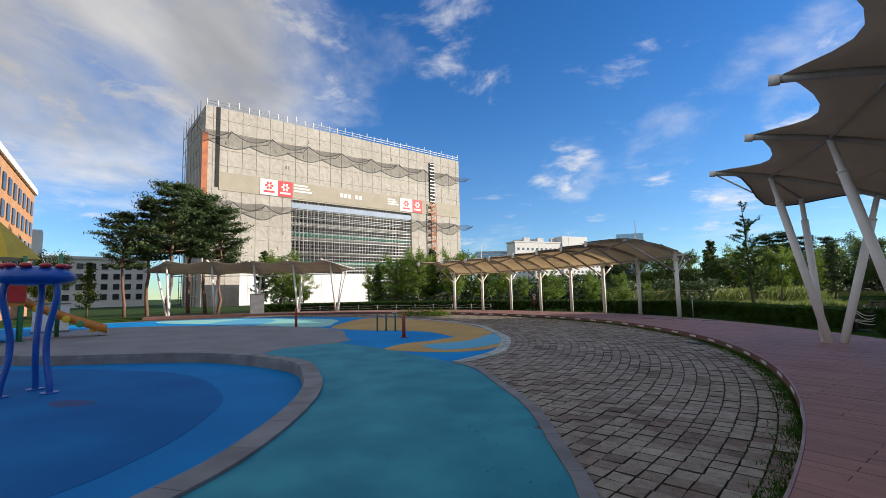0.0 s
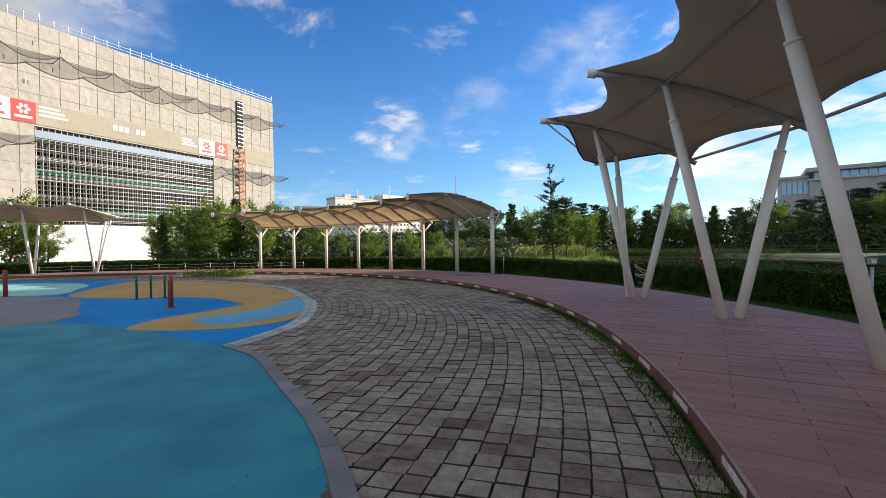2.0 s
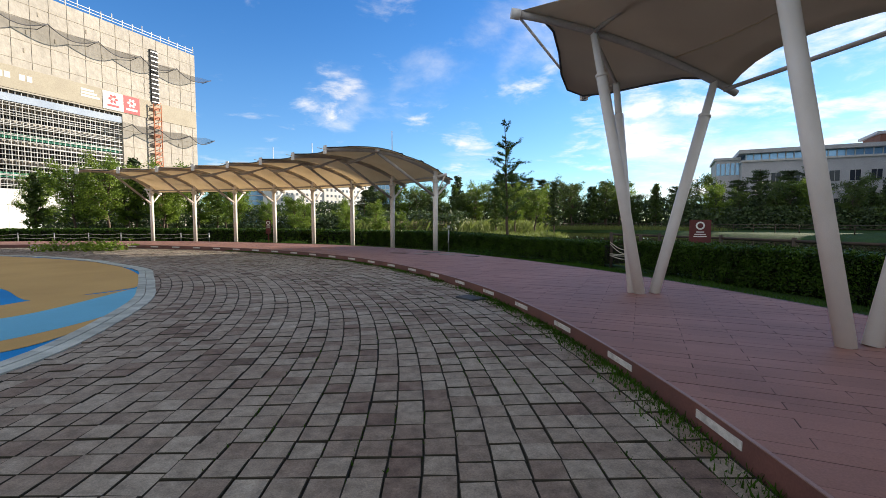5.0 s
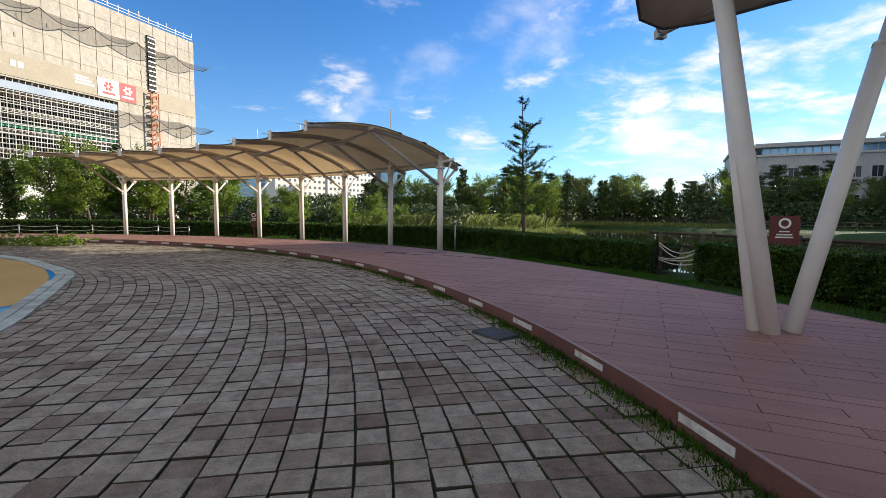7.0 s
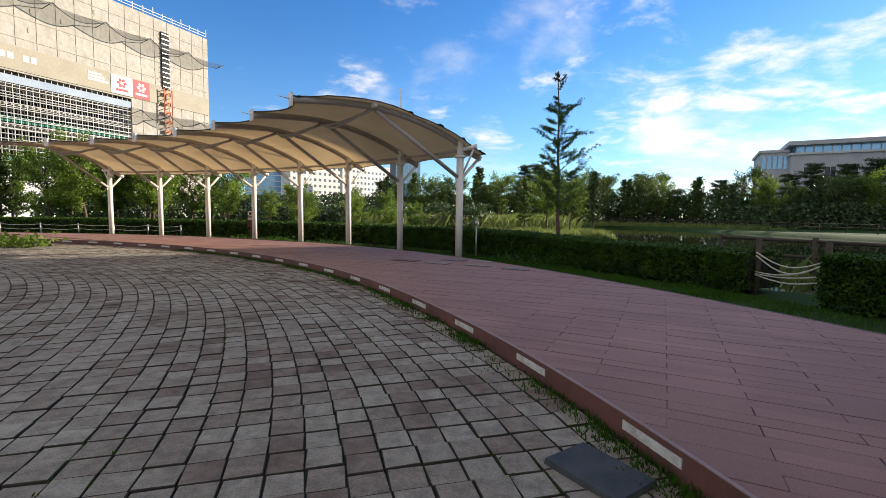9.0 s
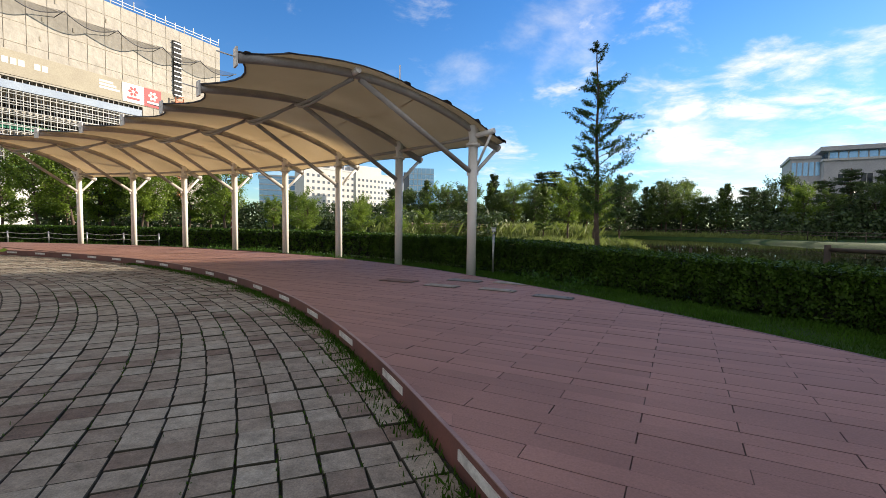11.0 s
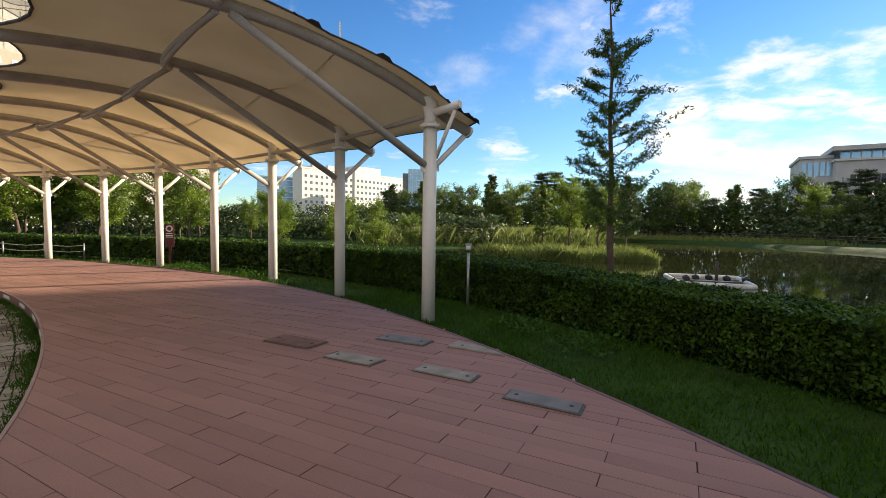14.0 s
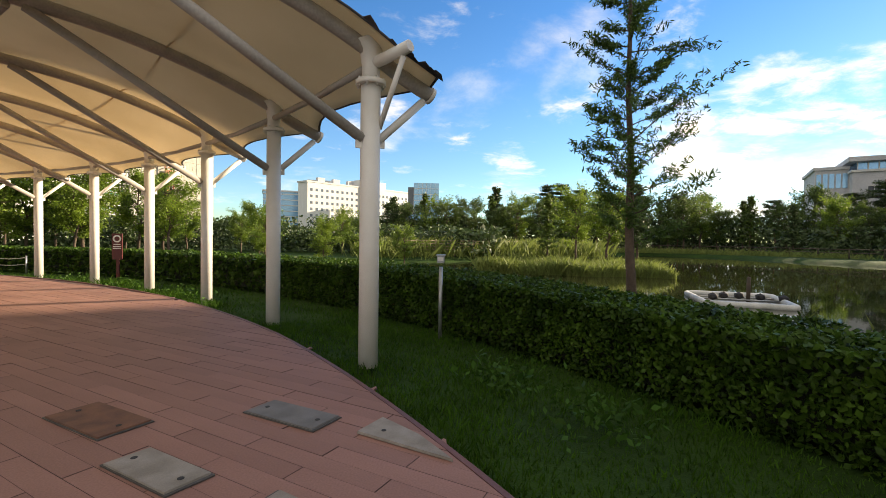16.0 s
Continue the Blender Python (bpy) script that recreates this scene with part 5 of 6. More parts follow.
def far_blocks():
    def at(az, d):
        return 0.65 + d * math.cos(radians(az)), 11.5 + d * math.sin(radians(az))
    x, y = at(105.3, 300)
    b = house("hospital_block", x, y, 55.0, "long white hospital block with many small windows")
    b.scale = (1.22, 0.45, 0.92)
    block("wall", b, -37, 0, -1, 30, 22, 36, FACADE_WHITE)
    block("tower", b, -6, -1.5, -1, 12, 22, 41.5, FACADE_WHITE)
    block("roof", b, -37.5, -0.5, 36, 30.5, 22.5, 37, OFFICE_TRIM)
    for r in range(7):
        for k in range(22):
            xx = -35.5 + 3.0 * k
            if -7.5 < xx < 12.5:
                continue
            fr = block("window", b, xx, -0.2, 6 + 4.1 * r, xx + 1.3, -0.02, 7.7 + 4.1 * r, GLASS_GREY)
        for k in range(6):
            block("window", b, -4.5 + 2.8 * k, -1.7, 6 + 4.1 * r, -3.2 + 2.8 * k, -1.52, 7.7 + 4.1 * r, GLASS_GREY)
    for k in range(4):
        block("roof_unit", b, -30 + 9 * k, 5, 37, -26 + 9 * k, 10, 40, OFFICE)
    x, y = at(97.9, 280)
    b = house("glass_block", x, y, 10, "pale blue glass office block")
    block("wall", b, -8.5, 0, -1, 7.0, 16, 35.5, GLASS_BLUE)
    block("dark_wing", b, -12, 2, -1, -8.5, 16, 33, GLASS_GREY)
    block("low_wing", b, -16, -2, -1, 7.2, 0, 17, GLASS_BLUE)
    for r in range(9):
        block("floor_line", b, -8.5, -0.15, 3 + 3.6 * r, 7.0, -0.01, 3.35 + 3.6 * r, FACADE_WHITE)
    for k in range(6):
        block("mullion", b, -8.5 + 2.6 * k, -0.2, 0, -8.3 + 2.6 * k, -0.01, 35.5, FACADE_WHITE)
    x, y = at(113.2, 310)
    b = house("blue_office", x, y, 27, "blue glass office building with a stepped roof")
    block("wall", b, -24, 0, -1, 8, 20, 30, GLASS_BLUE)
    block("tower", b, 4, 3, -1, 20, 20, 38, GLASS_BLUE)
    block("roof", b, -24.5, -0.5, 30, 4, 20.5, 31, FACADE_WHITE)
    block("tower_roof", b, 3.5, 2.5, 38, 20.5, 20.5, 39.2, FACADE_WHITE)
    for r in range(8):
        block("floor_line", b, -24, -0.15, 3 + 3.6 * r, 8, -0.01, 3.6 + 3.6 * r, FACADE_WHITE)
    def from_start(az, d):
        return 1.08 + d * math.cos(radians(az)), -8.4 + d * math.sin(radians(az))
    b = house("brick_block", -75.5, 14.6, 155.8, "warm orange brick building with rows of square windows")
    block("wall", b, -26, 0, -1, 0, 14, 15.8, BRICK_ORANGE)
    block("cornice", b, -26.2, -0.3, 15.8, 0.2, 14.2, 16.5, OFFICE_TRIM)
    for r in range(5):
        for k in range(9):
            block("window", b, -25 + 2.8 * k, -0.12, 2 + 2.7 * r, -23.6 + 2.8 * k, 0.0 - 0.01, 3.7 + 2.7 * r, GLASS_DARK)
    x, y = from_start(158.3, 150)
    b = house("white_flats", x, y, 70, "white low apartment block with many small windows")
    block("wall", b, -10, 0, -1, 12, 10, 12.5, FACADE_WHITE)
    block("roof", b, -10.4, -0.4, 12.5, 12.4, 10.4, 13.2, OFFICE_TRIM)
    block("tower", b, -16, 3, -1, -11, 10, 20, FACADE_WHITE)
    for r in range(4):
        for k in range(8):
            block("window", b, -9 + 2.6 * k, -0.12, 1.8 + 2.7 * r, -7.6 + 2.6 * k, -0.01, 3.3 + 2.7 * r, GLASS_DARK)
    # unseen tall block, added only to cast the shade over the walk
    b = house("neighbour_building", 78.9, 71.3, -59.0, "plain tall unseen block added east of the plaza to shade it")
    block("wall", b, 0.5, 0, -1, 150, 24, 51.0, OFFICE)
    block("roof", b, 0, -0.5, 51.0, 150.5, 24.5, 52.0, OFFICE_TRIM)


building_site()
office_right()
far_blocks()

# ---- floor markings ----
patch("floor_mark_ochre", [(-15.7, 8.32), (-17.6, 11.0), (-19.6, 15.2), (-18.5, 16.1), (-15.6, 15.25), (-12.4, 13.72), (-10.2, 12.15), (-8.2, 10.15), (-6.72, 8.05), (-6.65, 7.5), (-6.9, 6.86), (-7.15, 6.25), (-7.66, 6.33), (-9.38, 7.6), (-10.97, 7.9), (-12.96, 7.6)], 0.001, OCHRE,
      "ochre rubber band sweeping over the play floor")
patch("floor_mark_ochre_curl", [(-7.62, 2.19), (-7.89, 3.52), (-7.54, 4.67), (-7.46, 5.38), (-7.3, 6.3), (-6.75, 6.9), (-6.33, 7.5), (-5.25, 5.6), (-4.8, 4.44), (-4.65, 3.3), (-5.13, 2.49), (-5.8, 2.14), (-6.63, 2.0)], 0.0025, OCHRE,
      "ochre rubber curl beside the rim stones")
patch("floor_mark_sky", [(-7.0, 3.37), (-6.84, 3.97), (-6.35, 4.81), (-6.3, 5.75), (-6.45, 7.65), (-5.75, 6.65), (-5.08, 5.2), (-5.07, 3.91), (-5.49, 2.96), (-6.06, 2.66)], 0.0045, SKYBLUE, "light blue rubber crescent inside the ochre curl")
patch("floor_mark_mint", [(-16.87, 8.8), (-20.45, 8.44), (-25.47, 8.57), (-31.87, 8.32), (-33.96, 10.24), (-28.8, 13.88), (-22.77, 14.57), (-19.96, 13.22), (-18.59, 11.48)], 0.002, MINT, "pale mint rubber floor field")
patch("floor_mark_pool_blue", [(-22.16, 8.49), (-25.86, 13.05), (-29.17, 12.81), (-26.59, 8.54)], 0.006, SKYBLUE, "light blue band across the mint floor")
patch("floor_mark_pool_deep", [(-22.5, -5.6), (-16.56, -3.91), (-14.21, -2.83), (-11.24, -2.14), (-9.37, -2.39), (-8.02, -2.91), (-7.17, -3.35), (-6.57, -3.85), (-5.87, -4.63), (-5.37, -5.32), (-5.02, -6.0), (-4.78, -6.8), (-4.6, -9.0), (-7.0, -12.5), (-15.0, -12.5), (-22.0, -9.0)], -0.246, NAVY_DEEP, "deeper blue painted field inside the pool border")
patch("floor_mark_dark_round", [(-10.04, -4.98), (-9.63, -4.67), (-9.12, -4.61), (-9.03, -4.87), (-9.44, -5.17)], -0.244, NAVY_DARK, "dark round patch on the pool floor")


# ---- plaza things ----
def jelly_fountain():
    root = tagged(empty("jellyfish_fountain", Matrix.Translation((-11.45, -4.89, -0.25))), "blue painted steel jellyfish water feature with a red scalloped crown", "water feature")
    bm = bmesh.new()
    prof = [(0.0, 2.66), (0.3, 2.65), (0.52, 2.6), (0.66, 2.5), (0.7, 2.42), (0.64, 2.33), (0.45, 2.27), (0.2, 2.25), (0.0, 2.25)]
    n = 28
    rings = [[bm.verts.new((r * math.cos(6.2832 * k / n), r * math.sin(6.2832 * k / n), z)) for k in range(n)] for r, z in prof[1:-1]]
    for a, b in zip(rings, rings[1:]):
        for k in range(n):
            bm.faces.new((a[k], b[k], b[(k + 1) % n], a[(k + 1) % n])).smooth = True
    bm.faces.new(rings[0])
    bm.faces.new(rings[-1][::-1])
    part("bell", bm, TOY_BLUE, root)
    for k in range(10):
        a = 0.6283 * k
        bm = bmesh.new()
        bmesh.ops.create_icosphere(bm, subdivisions=2, radius=0.11, matrix=Matrix.Translation((0.5 * math.cos(a), 0.5 * math.sin(a), 2.65)) @ Matrix.Diagonal((1, 1, 0.55, 1)))
        part("scallop", bm, TOY_RED, root, "red scallop")
    for k in range(3):
        a = 2.0944 * k + 0.5
        pts = [Vector((r * math.cos(a), r * math.sin(a), z)) for r, z in ((0.46, 0.0), (0.44, 0.25), (0.35, 0.7), (0.34, 1.2), (0.44, 1.7), (0.5, 2.05), (0.46, 2.32))]
        leg = tube_part("leg", smooth_line([p[:] for p in pts], 4), 0.062, TOY_BLUE, root, n=10)
        bm = bmesh.new()
        tube(bm, [(0.46 * math.cos(a), 0.46 * math.sin(a), 0), (0.46 * math.cos(a), 0.46 * math.sin(a), 0.03)], 0.16, 14)
        part("foot_plate", bm, TOY_BLUE, leg)


jelly_fountain()


def play_castle():
    x, y = 1.08 + 27 * math.cos(radians(166.2)), -8.4 + 27 * math.sin(radians(166.2))
    root = tagged(empty("play_tower", pose(x, y, 0, 0, 0, 75)), "colourful water play tower with yellow roof and slide", "play tower")
    for px, py in ((-0.9, -0.9), (0.9, -0.9), (0.9, 0.9), (-0.9, 0.9)):
        tube_part("post", [(px, py, 0), (px, py, 3.6)], 0.08, TOY_GREEN, root, n=8)
    bm = bmesh.new()
    tube(bm, [(0, 0, 3.5), (0, 0, 4.0), (0, 0, 5.1)], [1.5, 1.1, 0.08], 6, smooth=False)
    part("roof", bm, TOY_YELLOW, root)
    block("platform", root, -1, -1, 1.5, 1, 1, 1.65, TOY_ORANGE)
    block("panel", root, -1, -1.05, 1.65, 1, -1.0, 2.5, TOY_RED)
    bm = bmesh.new()
    m = Matrix.Translation((-0.1, -1.08, 2.6)) @ Matrix.Rotation(radians(90), 4, 'X')
    tube(bm, [m @ Vector((0, 0, 0)), m @ Vector((0, 0, 0.06))], 0.55, 20)
    part("round_panel", bm, BANNER_WHITE, root)
    block("base", root, -1.3, -1.3, 0, 0.2, 1.3, 1.1, BANNER_WHITE)
    bm = bmesh.new()
    rows = []
    for i in range(10):
        t = i / 9
        c = Vector((0.9 + 3.0 * t, 0.2 * math.sin(5 * t), 1.6 - 1.45 * t ** 0.85))
        rows.append([bm.verts.new(c + Vector((0, sy, sz))) for sy, sz in ((-0.42, 0.35), (-0.36, 0.02), (0.36, 0.02), (0.42, 0.35), (0.47, 0.35), (0.42, -0.05), (-0.42, -0.05), (-0.47, 0.35))])
    for p, q in zip(rows, rows[1:]):
        for k in range(8):
            bm.faces.new((p[k], q[k], q[(k + 1) % 8], p[(k + 1) % 8])).smooth = True
    part("slide", bm, TOY_ORANGE, root)
    for k in range(5):
        bm = bmesh.new()
        bmesh.ops.create_icosphere(bm, subdivisions=2, radius=0.16, matrix=Matrix.Translation((1.4 + 0.5 * k, -0.5, 1.35 - 0.25 * k)) @ Matrix.Diagonal((1, 0.25, 1, 1)))
        part("side_disc", bm, TOY_GREEN if k % 2 else TOY_YELLOW, root)
    tube_part("flag_post", [(2.2, 0.9, 0), (2.2, 0.9, 3.9)], 0.09, TOY_GREEN, root, n=8)


play_castle()


def spray_post(x, y, h, r, material, label):
    root = tagged(empty("spray_post", Matrix.Translation((x, y, 0))), label, "spray post", "spray posts")
    tube_part("pole", [(0, 0, 0), (0, 0, h - 0.06), (0, 0, h)], [r, r, r * 0.7], material, root, n=12)
    tube_part("base_plate", [(0, 0, 0), (0, 0, 0.02)], r * 2.2, material, root, n=14)
    tube_part("nozzle", [(0, 0, h - 0.12), (0.02, -r * 1.5, h - 0.12)], 0.02, GREY_STEEL, root, n=6)


spray_post(-9.17, 5.37, 0.92, 0.07, TOY_RED_POST, "red painted round water spray post")
spray_post(-18.18, 8.16, 1.0, 0.07, TOY_RED_POST, "red painted round water spray post farther off")
for px, py in ((-11.37, 7.81), (-11.8, 7.7), (-12.03, 7.35)):
    spray_post(px, py, 0.8, 0.035, TOY_DARKGREEN, "thin dark green water spray post")


def hatch(corner, along, across, material, name, label):
    a, b, c = Vector((*corner, DECK_Z)), Vector((*along, 0)), Vector((*across, 0))
    root = tagged(empty(name, Matrix.Translation(a)), label, "hatch")
    bm = bmesh.new()
    chamfered_block(bm, [Vector((0, 0, 0)), b, b + c, c], 0.003, 0.02, 0.004)
    part("lid", bm, material, root)
    bm = bmesh.new()
    q = [Vector((0, 0, 0)), b, b + c, c]
    cen = (b + c) / 2
    for p0, p1 in zip(q, q[1:] + q[:1]):
        o0, o1 = p0 + (p0 - cen).normalized() * 0.02, p1 + (p1 - cen).normalized() * 0.02
        v = [bm.verts.new(w + Vector((0, 0, z))) for z in (0.002, 0.01) for w in (p0, p1, o1, o0)]
        for f in ((3, 2, 1, 0), (4, 5, 6, 7), (0, 1, 5, 4), (2, 3, 7, 6)):
            bm.faces.new([v[i] for i in f])
    bmesh.ops.recalc_face_normals(bm, faces=bm.faces)
    part("frame", bm, HATCH_FRAME, root)
    # raised dark discs; the shade inside the holes is only their colour
    for t in (0.12, 0.88):
        tube_part("lift_hole", [b * t + c * 0.5 + Vector((0, 0, 0.018)), b * t + c * 0.5 + Vector((0, 0, 0.0225))], 0.018, DARK, root, n=8)


def chamfered_block(bm, corners, z0, z1, inset):
    cen = sum(corners, Vector()) / len(corners)
    lo = [bm.verts.new(c + Vector((0, 0, z0))) for c in corners]
    hi = [bm.verts.new(c + (cen - c).normalized() * inset + Vector((0, 0, z1))) for c in corners]
    bm.faces.new(hi)
    n = len(corners)
    for i in range(n):
        bm.faces.new((lo[i], lo[(i + 1) % n], hi[(i + 1) % n], hi[i]))


hatch((-2.17, 15.73), (0.63, -0.25), (0.12, 0.3), HATCH_RUST, "access_hatch", "rusty brown steel access hatch in the deck")
hatch((-1.24, 15.2), (0.53, -0.22), (0.11, 0.21), HATCH_PALE, "access_hatch", "pale grey steel access hatch in the deck")
hatch((-0.25, 14.89), (0.55, -0.25), (0.08, 0.19), HATCH_PALE, "access_hatch", "pale grey steel access hatch in the deck")
hatch((0.59, 14.3), (0.54, -0.25), (0.08, 0.19), HATCH_GREY, "access_hatch", "dark grey steel access hatch in the deck")
hatch((-0.88, 16.01), (0.59, -0.23), (0.1, 0.24), HATCH_GREY, "access_hatch", "dark grey steel access hatch near the columns")


def corner_plate():
    root = tagged(empty("edge_plate", Matrix.Translation((0, 0, DECK_Z))), "pale steel plate cut to the curved deck edge", "hatch")
    bm = bmesh.new()
    chamfered_block(bm, [Vector((0.01, 15.79, 0)), Vector((0.66, 15.5, 0)), Vector((0.42, 15.8, 0)), Vector((0.12, 16.04, 0))], 0.003, 0.02, 0.004)
    part("lid", bm, HATCH_PALE, root)
    # dark disc on the lid, its colour giving the hole's shade
    tube_part("lift_hole", [(0.18, 15.82, 0.018), (0.18, 15.82, 0.023)], 0.016, DARK, root, n=8)


corner_plate()


def drain_lid():
    root = tagged(empty("drain_cover", Matrix.Translation((0.54, 6.5, 0.0))), "dark stone drain cover lying by the step", "drain cover")
    bm = bmesh.new()
    d = Vector((0.42, -0.55, 0)).normalized()
    e = Vector((d.y, -d.x, 0))
    chamfered_block(bm, [-d * 0.24 - e * 0.17, d * 0.24 - e * 0.17, d * 0.24 + e * 0.17, -d * 0.24 + e * 0.17], -0.02, 0.03, 0.012)
    bmesh.ops.recalc_face_normals(bm, faces=bm.faces)
    part("lid", bm, SLATE, root)


drain_lid()


def path_lamp(a, r):
    p = on_circle(r, a)
    root = tagged(empty("bollard_lamp", Matrix.Translation((p.x, p.y, 0))), "slim grey metal bollard lamp in the grass by the hedge", "lamp")
    tube_part("post", [(0, 0, -0.2), (0, 0, 1.0)], 0.03, GREY_STEEL, root, n=10)
    block("head", root, -0.055, -0.055, 1.06, 0.055, 0.055, 1.17, GREY_STEEL)
    block("lens", root, -0.045, -0.06, 1.09, 0.045, -0.0555, 1.15, BANNER_WHITE)
    block("cap", root, -0.065, -0.065, 1.17, 0.065, 0.065, 1.19, GREY_STEEL)


path_lamp(43.9, 28.6)
path_lamp(8.8, 28.6)


def notice(p, turn, z0, z1, w, label):
    root = tagged(empty("notice_board", Matrix.Translation((p.x, p.y, 0)) @ Matrix.Rotation(radians(turn), 4, 'Z')), label, "sign")
    block("post", root, -0.04, 0.0, 0.0, 0.04, 0.07, z1, SIGN_RED)
    bd = block("board", root, -w / 2, -0.04, z0, w / 2, 0.0, z1, SIGN_RED)
    bm = bmesh.new()
    seg = 20
    outer, inner = [], []
    zc = z1 - 0.17
    for k in range(seg):
        a = 6.2832 * k / seg
        outer.append(bm.verts.new((0.12 * math.cos(a), -0.045, zc + 0.12 * math.sin(a))))
        inner.append(bm.verts.new((0.075 * math.cos(a), -0.045, zc + 0.075 * math.sin(a))))
    for k in range(seg):
        bm.faces.new((outer[k], outer[(k + 1) % seg], inner[(k + 1) % seg], inner[k]))
    ringo = part("round_mark", bm, BANNER_WHITE, bd)
    sol = ringo.modifiers.new("thick", "SOLIDIFY")
    sol.thickness = 0.004
    for k, (ww, zz) in enumerate(((0.2, z1 - 0.37), (0.3, z1 - 0.44), (0.34, z1 - 0.5))):
        if zz > z0:
            block("mark_bar", bd, -min(ww, w * 0.8) / 2, -0.046, zz, min(ww, w * 0.8) / 2, -0.041, zz + 0.03, BANNER_WHITE)


notice(on_circle(30.3, 22.5), -20, 0.66, 1.45, 0.56, "dark red notice board with a white round sign")
notice(polar(28.75, 70.8), 20, 0.6, 1.45, 0.3, "dark red narrow notice board before the hedge")


def rope_gate():
    root = tagged(empty("rope_barrier", Matrix.Translation(on_circle(29.2, 25.8, 0))), "pale rope barrier tied between dark posts in the hedge gap", "barrier")
    inv = root.matrix_world.inverted()
    for a in (24.7, 27.0):
        bm = bmesh.new()
        tube(bm, [on_circle(29.2, a, -0.2), on_circle(29.2, a, 0.98)], 0.05, 8)
        part("post", bm, WOOD_DARK, root).matrix_parent_inverse = inv
    for z0, z1, sag in ((0.72, 0.66, 0.2), (0.66, 0.62, 0.27), (0.34, 0.6, 0.12), (0.3, 0.4, 0.06), (0.28, 0.3, 0.1)):
        pts = [on_circle(29.14, lerp(27.0, 24.7, t), lerp(z0, z1, t) - sag * math.sin(math.pi * t)) for t in np.linspace(0, 1, 9)]
        tube_part("rope", pts, 0.014, ROPE, root, n=5).matrix_parent_inverse = inv


rope_gate()


def rail_fence(points, label, h=0.95, gap=2.0, material=None, rails=2, name="rail_fence"):
    material = material or WOOD_DARK
    root = tagged(empty(name, Matrix.Translation(points[0])), label, "fence")
    inv = root.matrix_world.inverted()
    line = []
    for a, b in zip(points, points[1:]):
        n = max(1, int((b - a).length / gap))
        line += [a.lerp(b, i / n) for i in range(n)]
    line.append(points[-1])
    for p in line:
        bm = bmesh.new()
        tube(bm, [p + Vector((0, 0, -0.3)), p + Vector((0, 0, h))], 0.06, 6)
        part("post", bm, material, root).matrix_parent_inverse = inv
    for k in range(rails):
        z = h * (0.9 - 0.8 * k / max(1, rails))
        for a, b in zip(line, line[1:]):
            bm = bmesh.new()
            tube(bm, [a + Vector((0, 0, z)), b + Vector((0, 0, z))], 0.045, 5)
            part("rail", bm, material, root).matrix_parent_inverse = inv


rail_fence([polar(32.6, a, 0.0) for a in (-12, 0, 12, 24, 32)], "dark wooden post and rail fence behind the hedge")
rail_fence([Vector((-2, 56, 0)), Vector((10, 68, 0)), Vector((22, 82, 0)), Vector((34, 76, 0)), Vector((40, 62, 0)), Vector((46, 46, 0))], "dark wooden rail fence along the far bank", gap=2.6)
rail_fence([Vector((-7.0, 50.6, 0.1)), Vector((-0.6, 53.0, 0.1)), Vector((4.5, 61, 0.1))], "pale weathered timber footbridge railing at the pond end", 1.25, 1.5, WOOD_TAN, 4, "bridge_railing")


def rope_line():
    root = tagged(empty("rope_fence", Matrix.Translation(polar(28.5, 95, 0))), "low white rope fence on thin posts before the hedge", "fence")
    inv = root.matrix_world.inverted()
    angs = [79.5 + 4.2 * k for k in range(11)]
    for a in angs:
        bm = bmesh.new()
        tube(bm, [polar(28.5, a, -0.05), polar(28.5, a, 0.62)], 0.03, 6)
        part("post", bm, GREY_STEEL, root).matrix_parent_inverse = inv
    for a, b in zip(angs, angs[1:]):
        for z in (0.55, 0.32):
            tube_part("rope", [polar(28.5, lerp(a, b, t), z - 0.07 * math.sin(math.pi * t)) for t in np.linspace(0, 1, 6)], 0.012, ROPE, root, n=5).matrix_parent_inverse = inv


rope_line()


def floating_ring():
    root = tagged(empty("floating_frame", Matrix.Translation((9.0, 28.6, -0.44))), "white tube frame with aerator floating on the pond", "pond float")
    c = [Vector(p) for p in ((-0.9, 1.8, 0), (-1.5, -1.1, 0), (0.7, -1.8, 0), (1.7, 1.2, 0))]
    pts = []
    for i in range(4):
        a, b = c[i], c[(i + 1) % 4]
        pts += [a.lerp(b, 0.06), a.lerp(b, 0.94)]
    pts.append(pts[0])
    tube_part("float_tube", pts, 0.1, FLOAT_WHITE, root, n=10)
    for t in (0.25, 0.5, 0.75):
        tube_part("cross_bar", [c[0].lerp(c[1], t), c[3].lerp(c[2], t)], 0.025, GREY_STEEL, root, n=6)
    tube_part("aerator_pipe", [Vector((0.3, 0, -0.2)), Vector((0.3, 0, 0.75))], 0.06, WOOD_DARK, root, n=8)
    for k in range(5):
        bm = bmesh.new()
        m = Matrix.Translation((-0.8 + 0.5 * k, 0.4 * math.sin(k), 0.1))
        bmesh.ops.create_icosphere(bm, subdivisions=1, radius=0.16, matrix=m @ Matrix.Diagonal((1, 1, 0.8, 1)))
        part("float_ball", bm, DARK, root)


floating_ring()


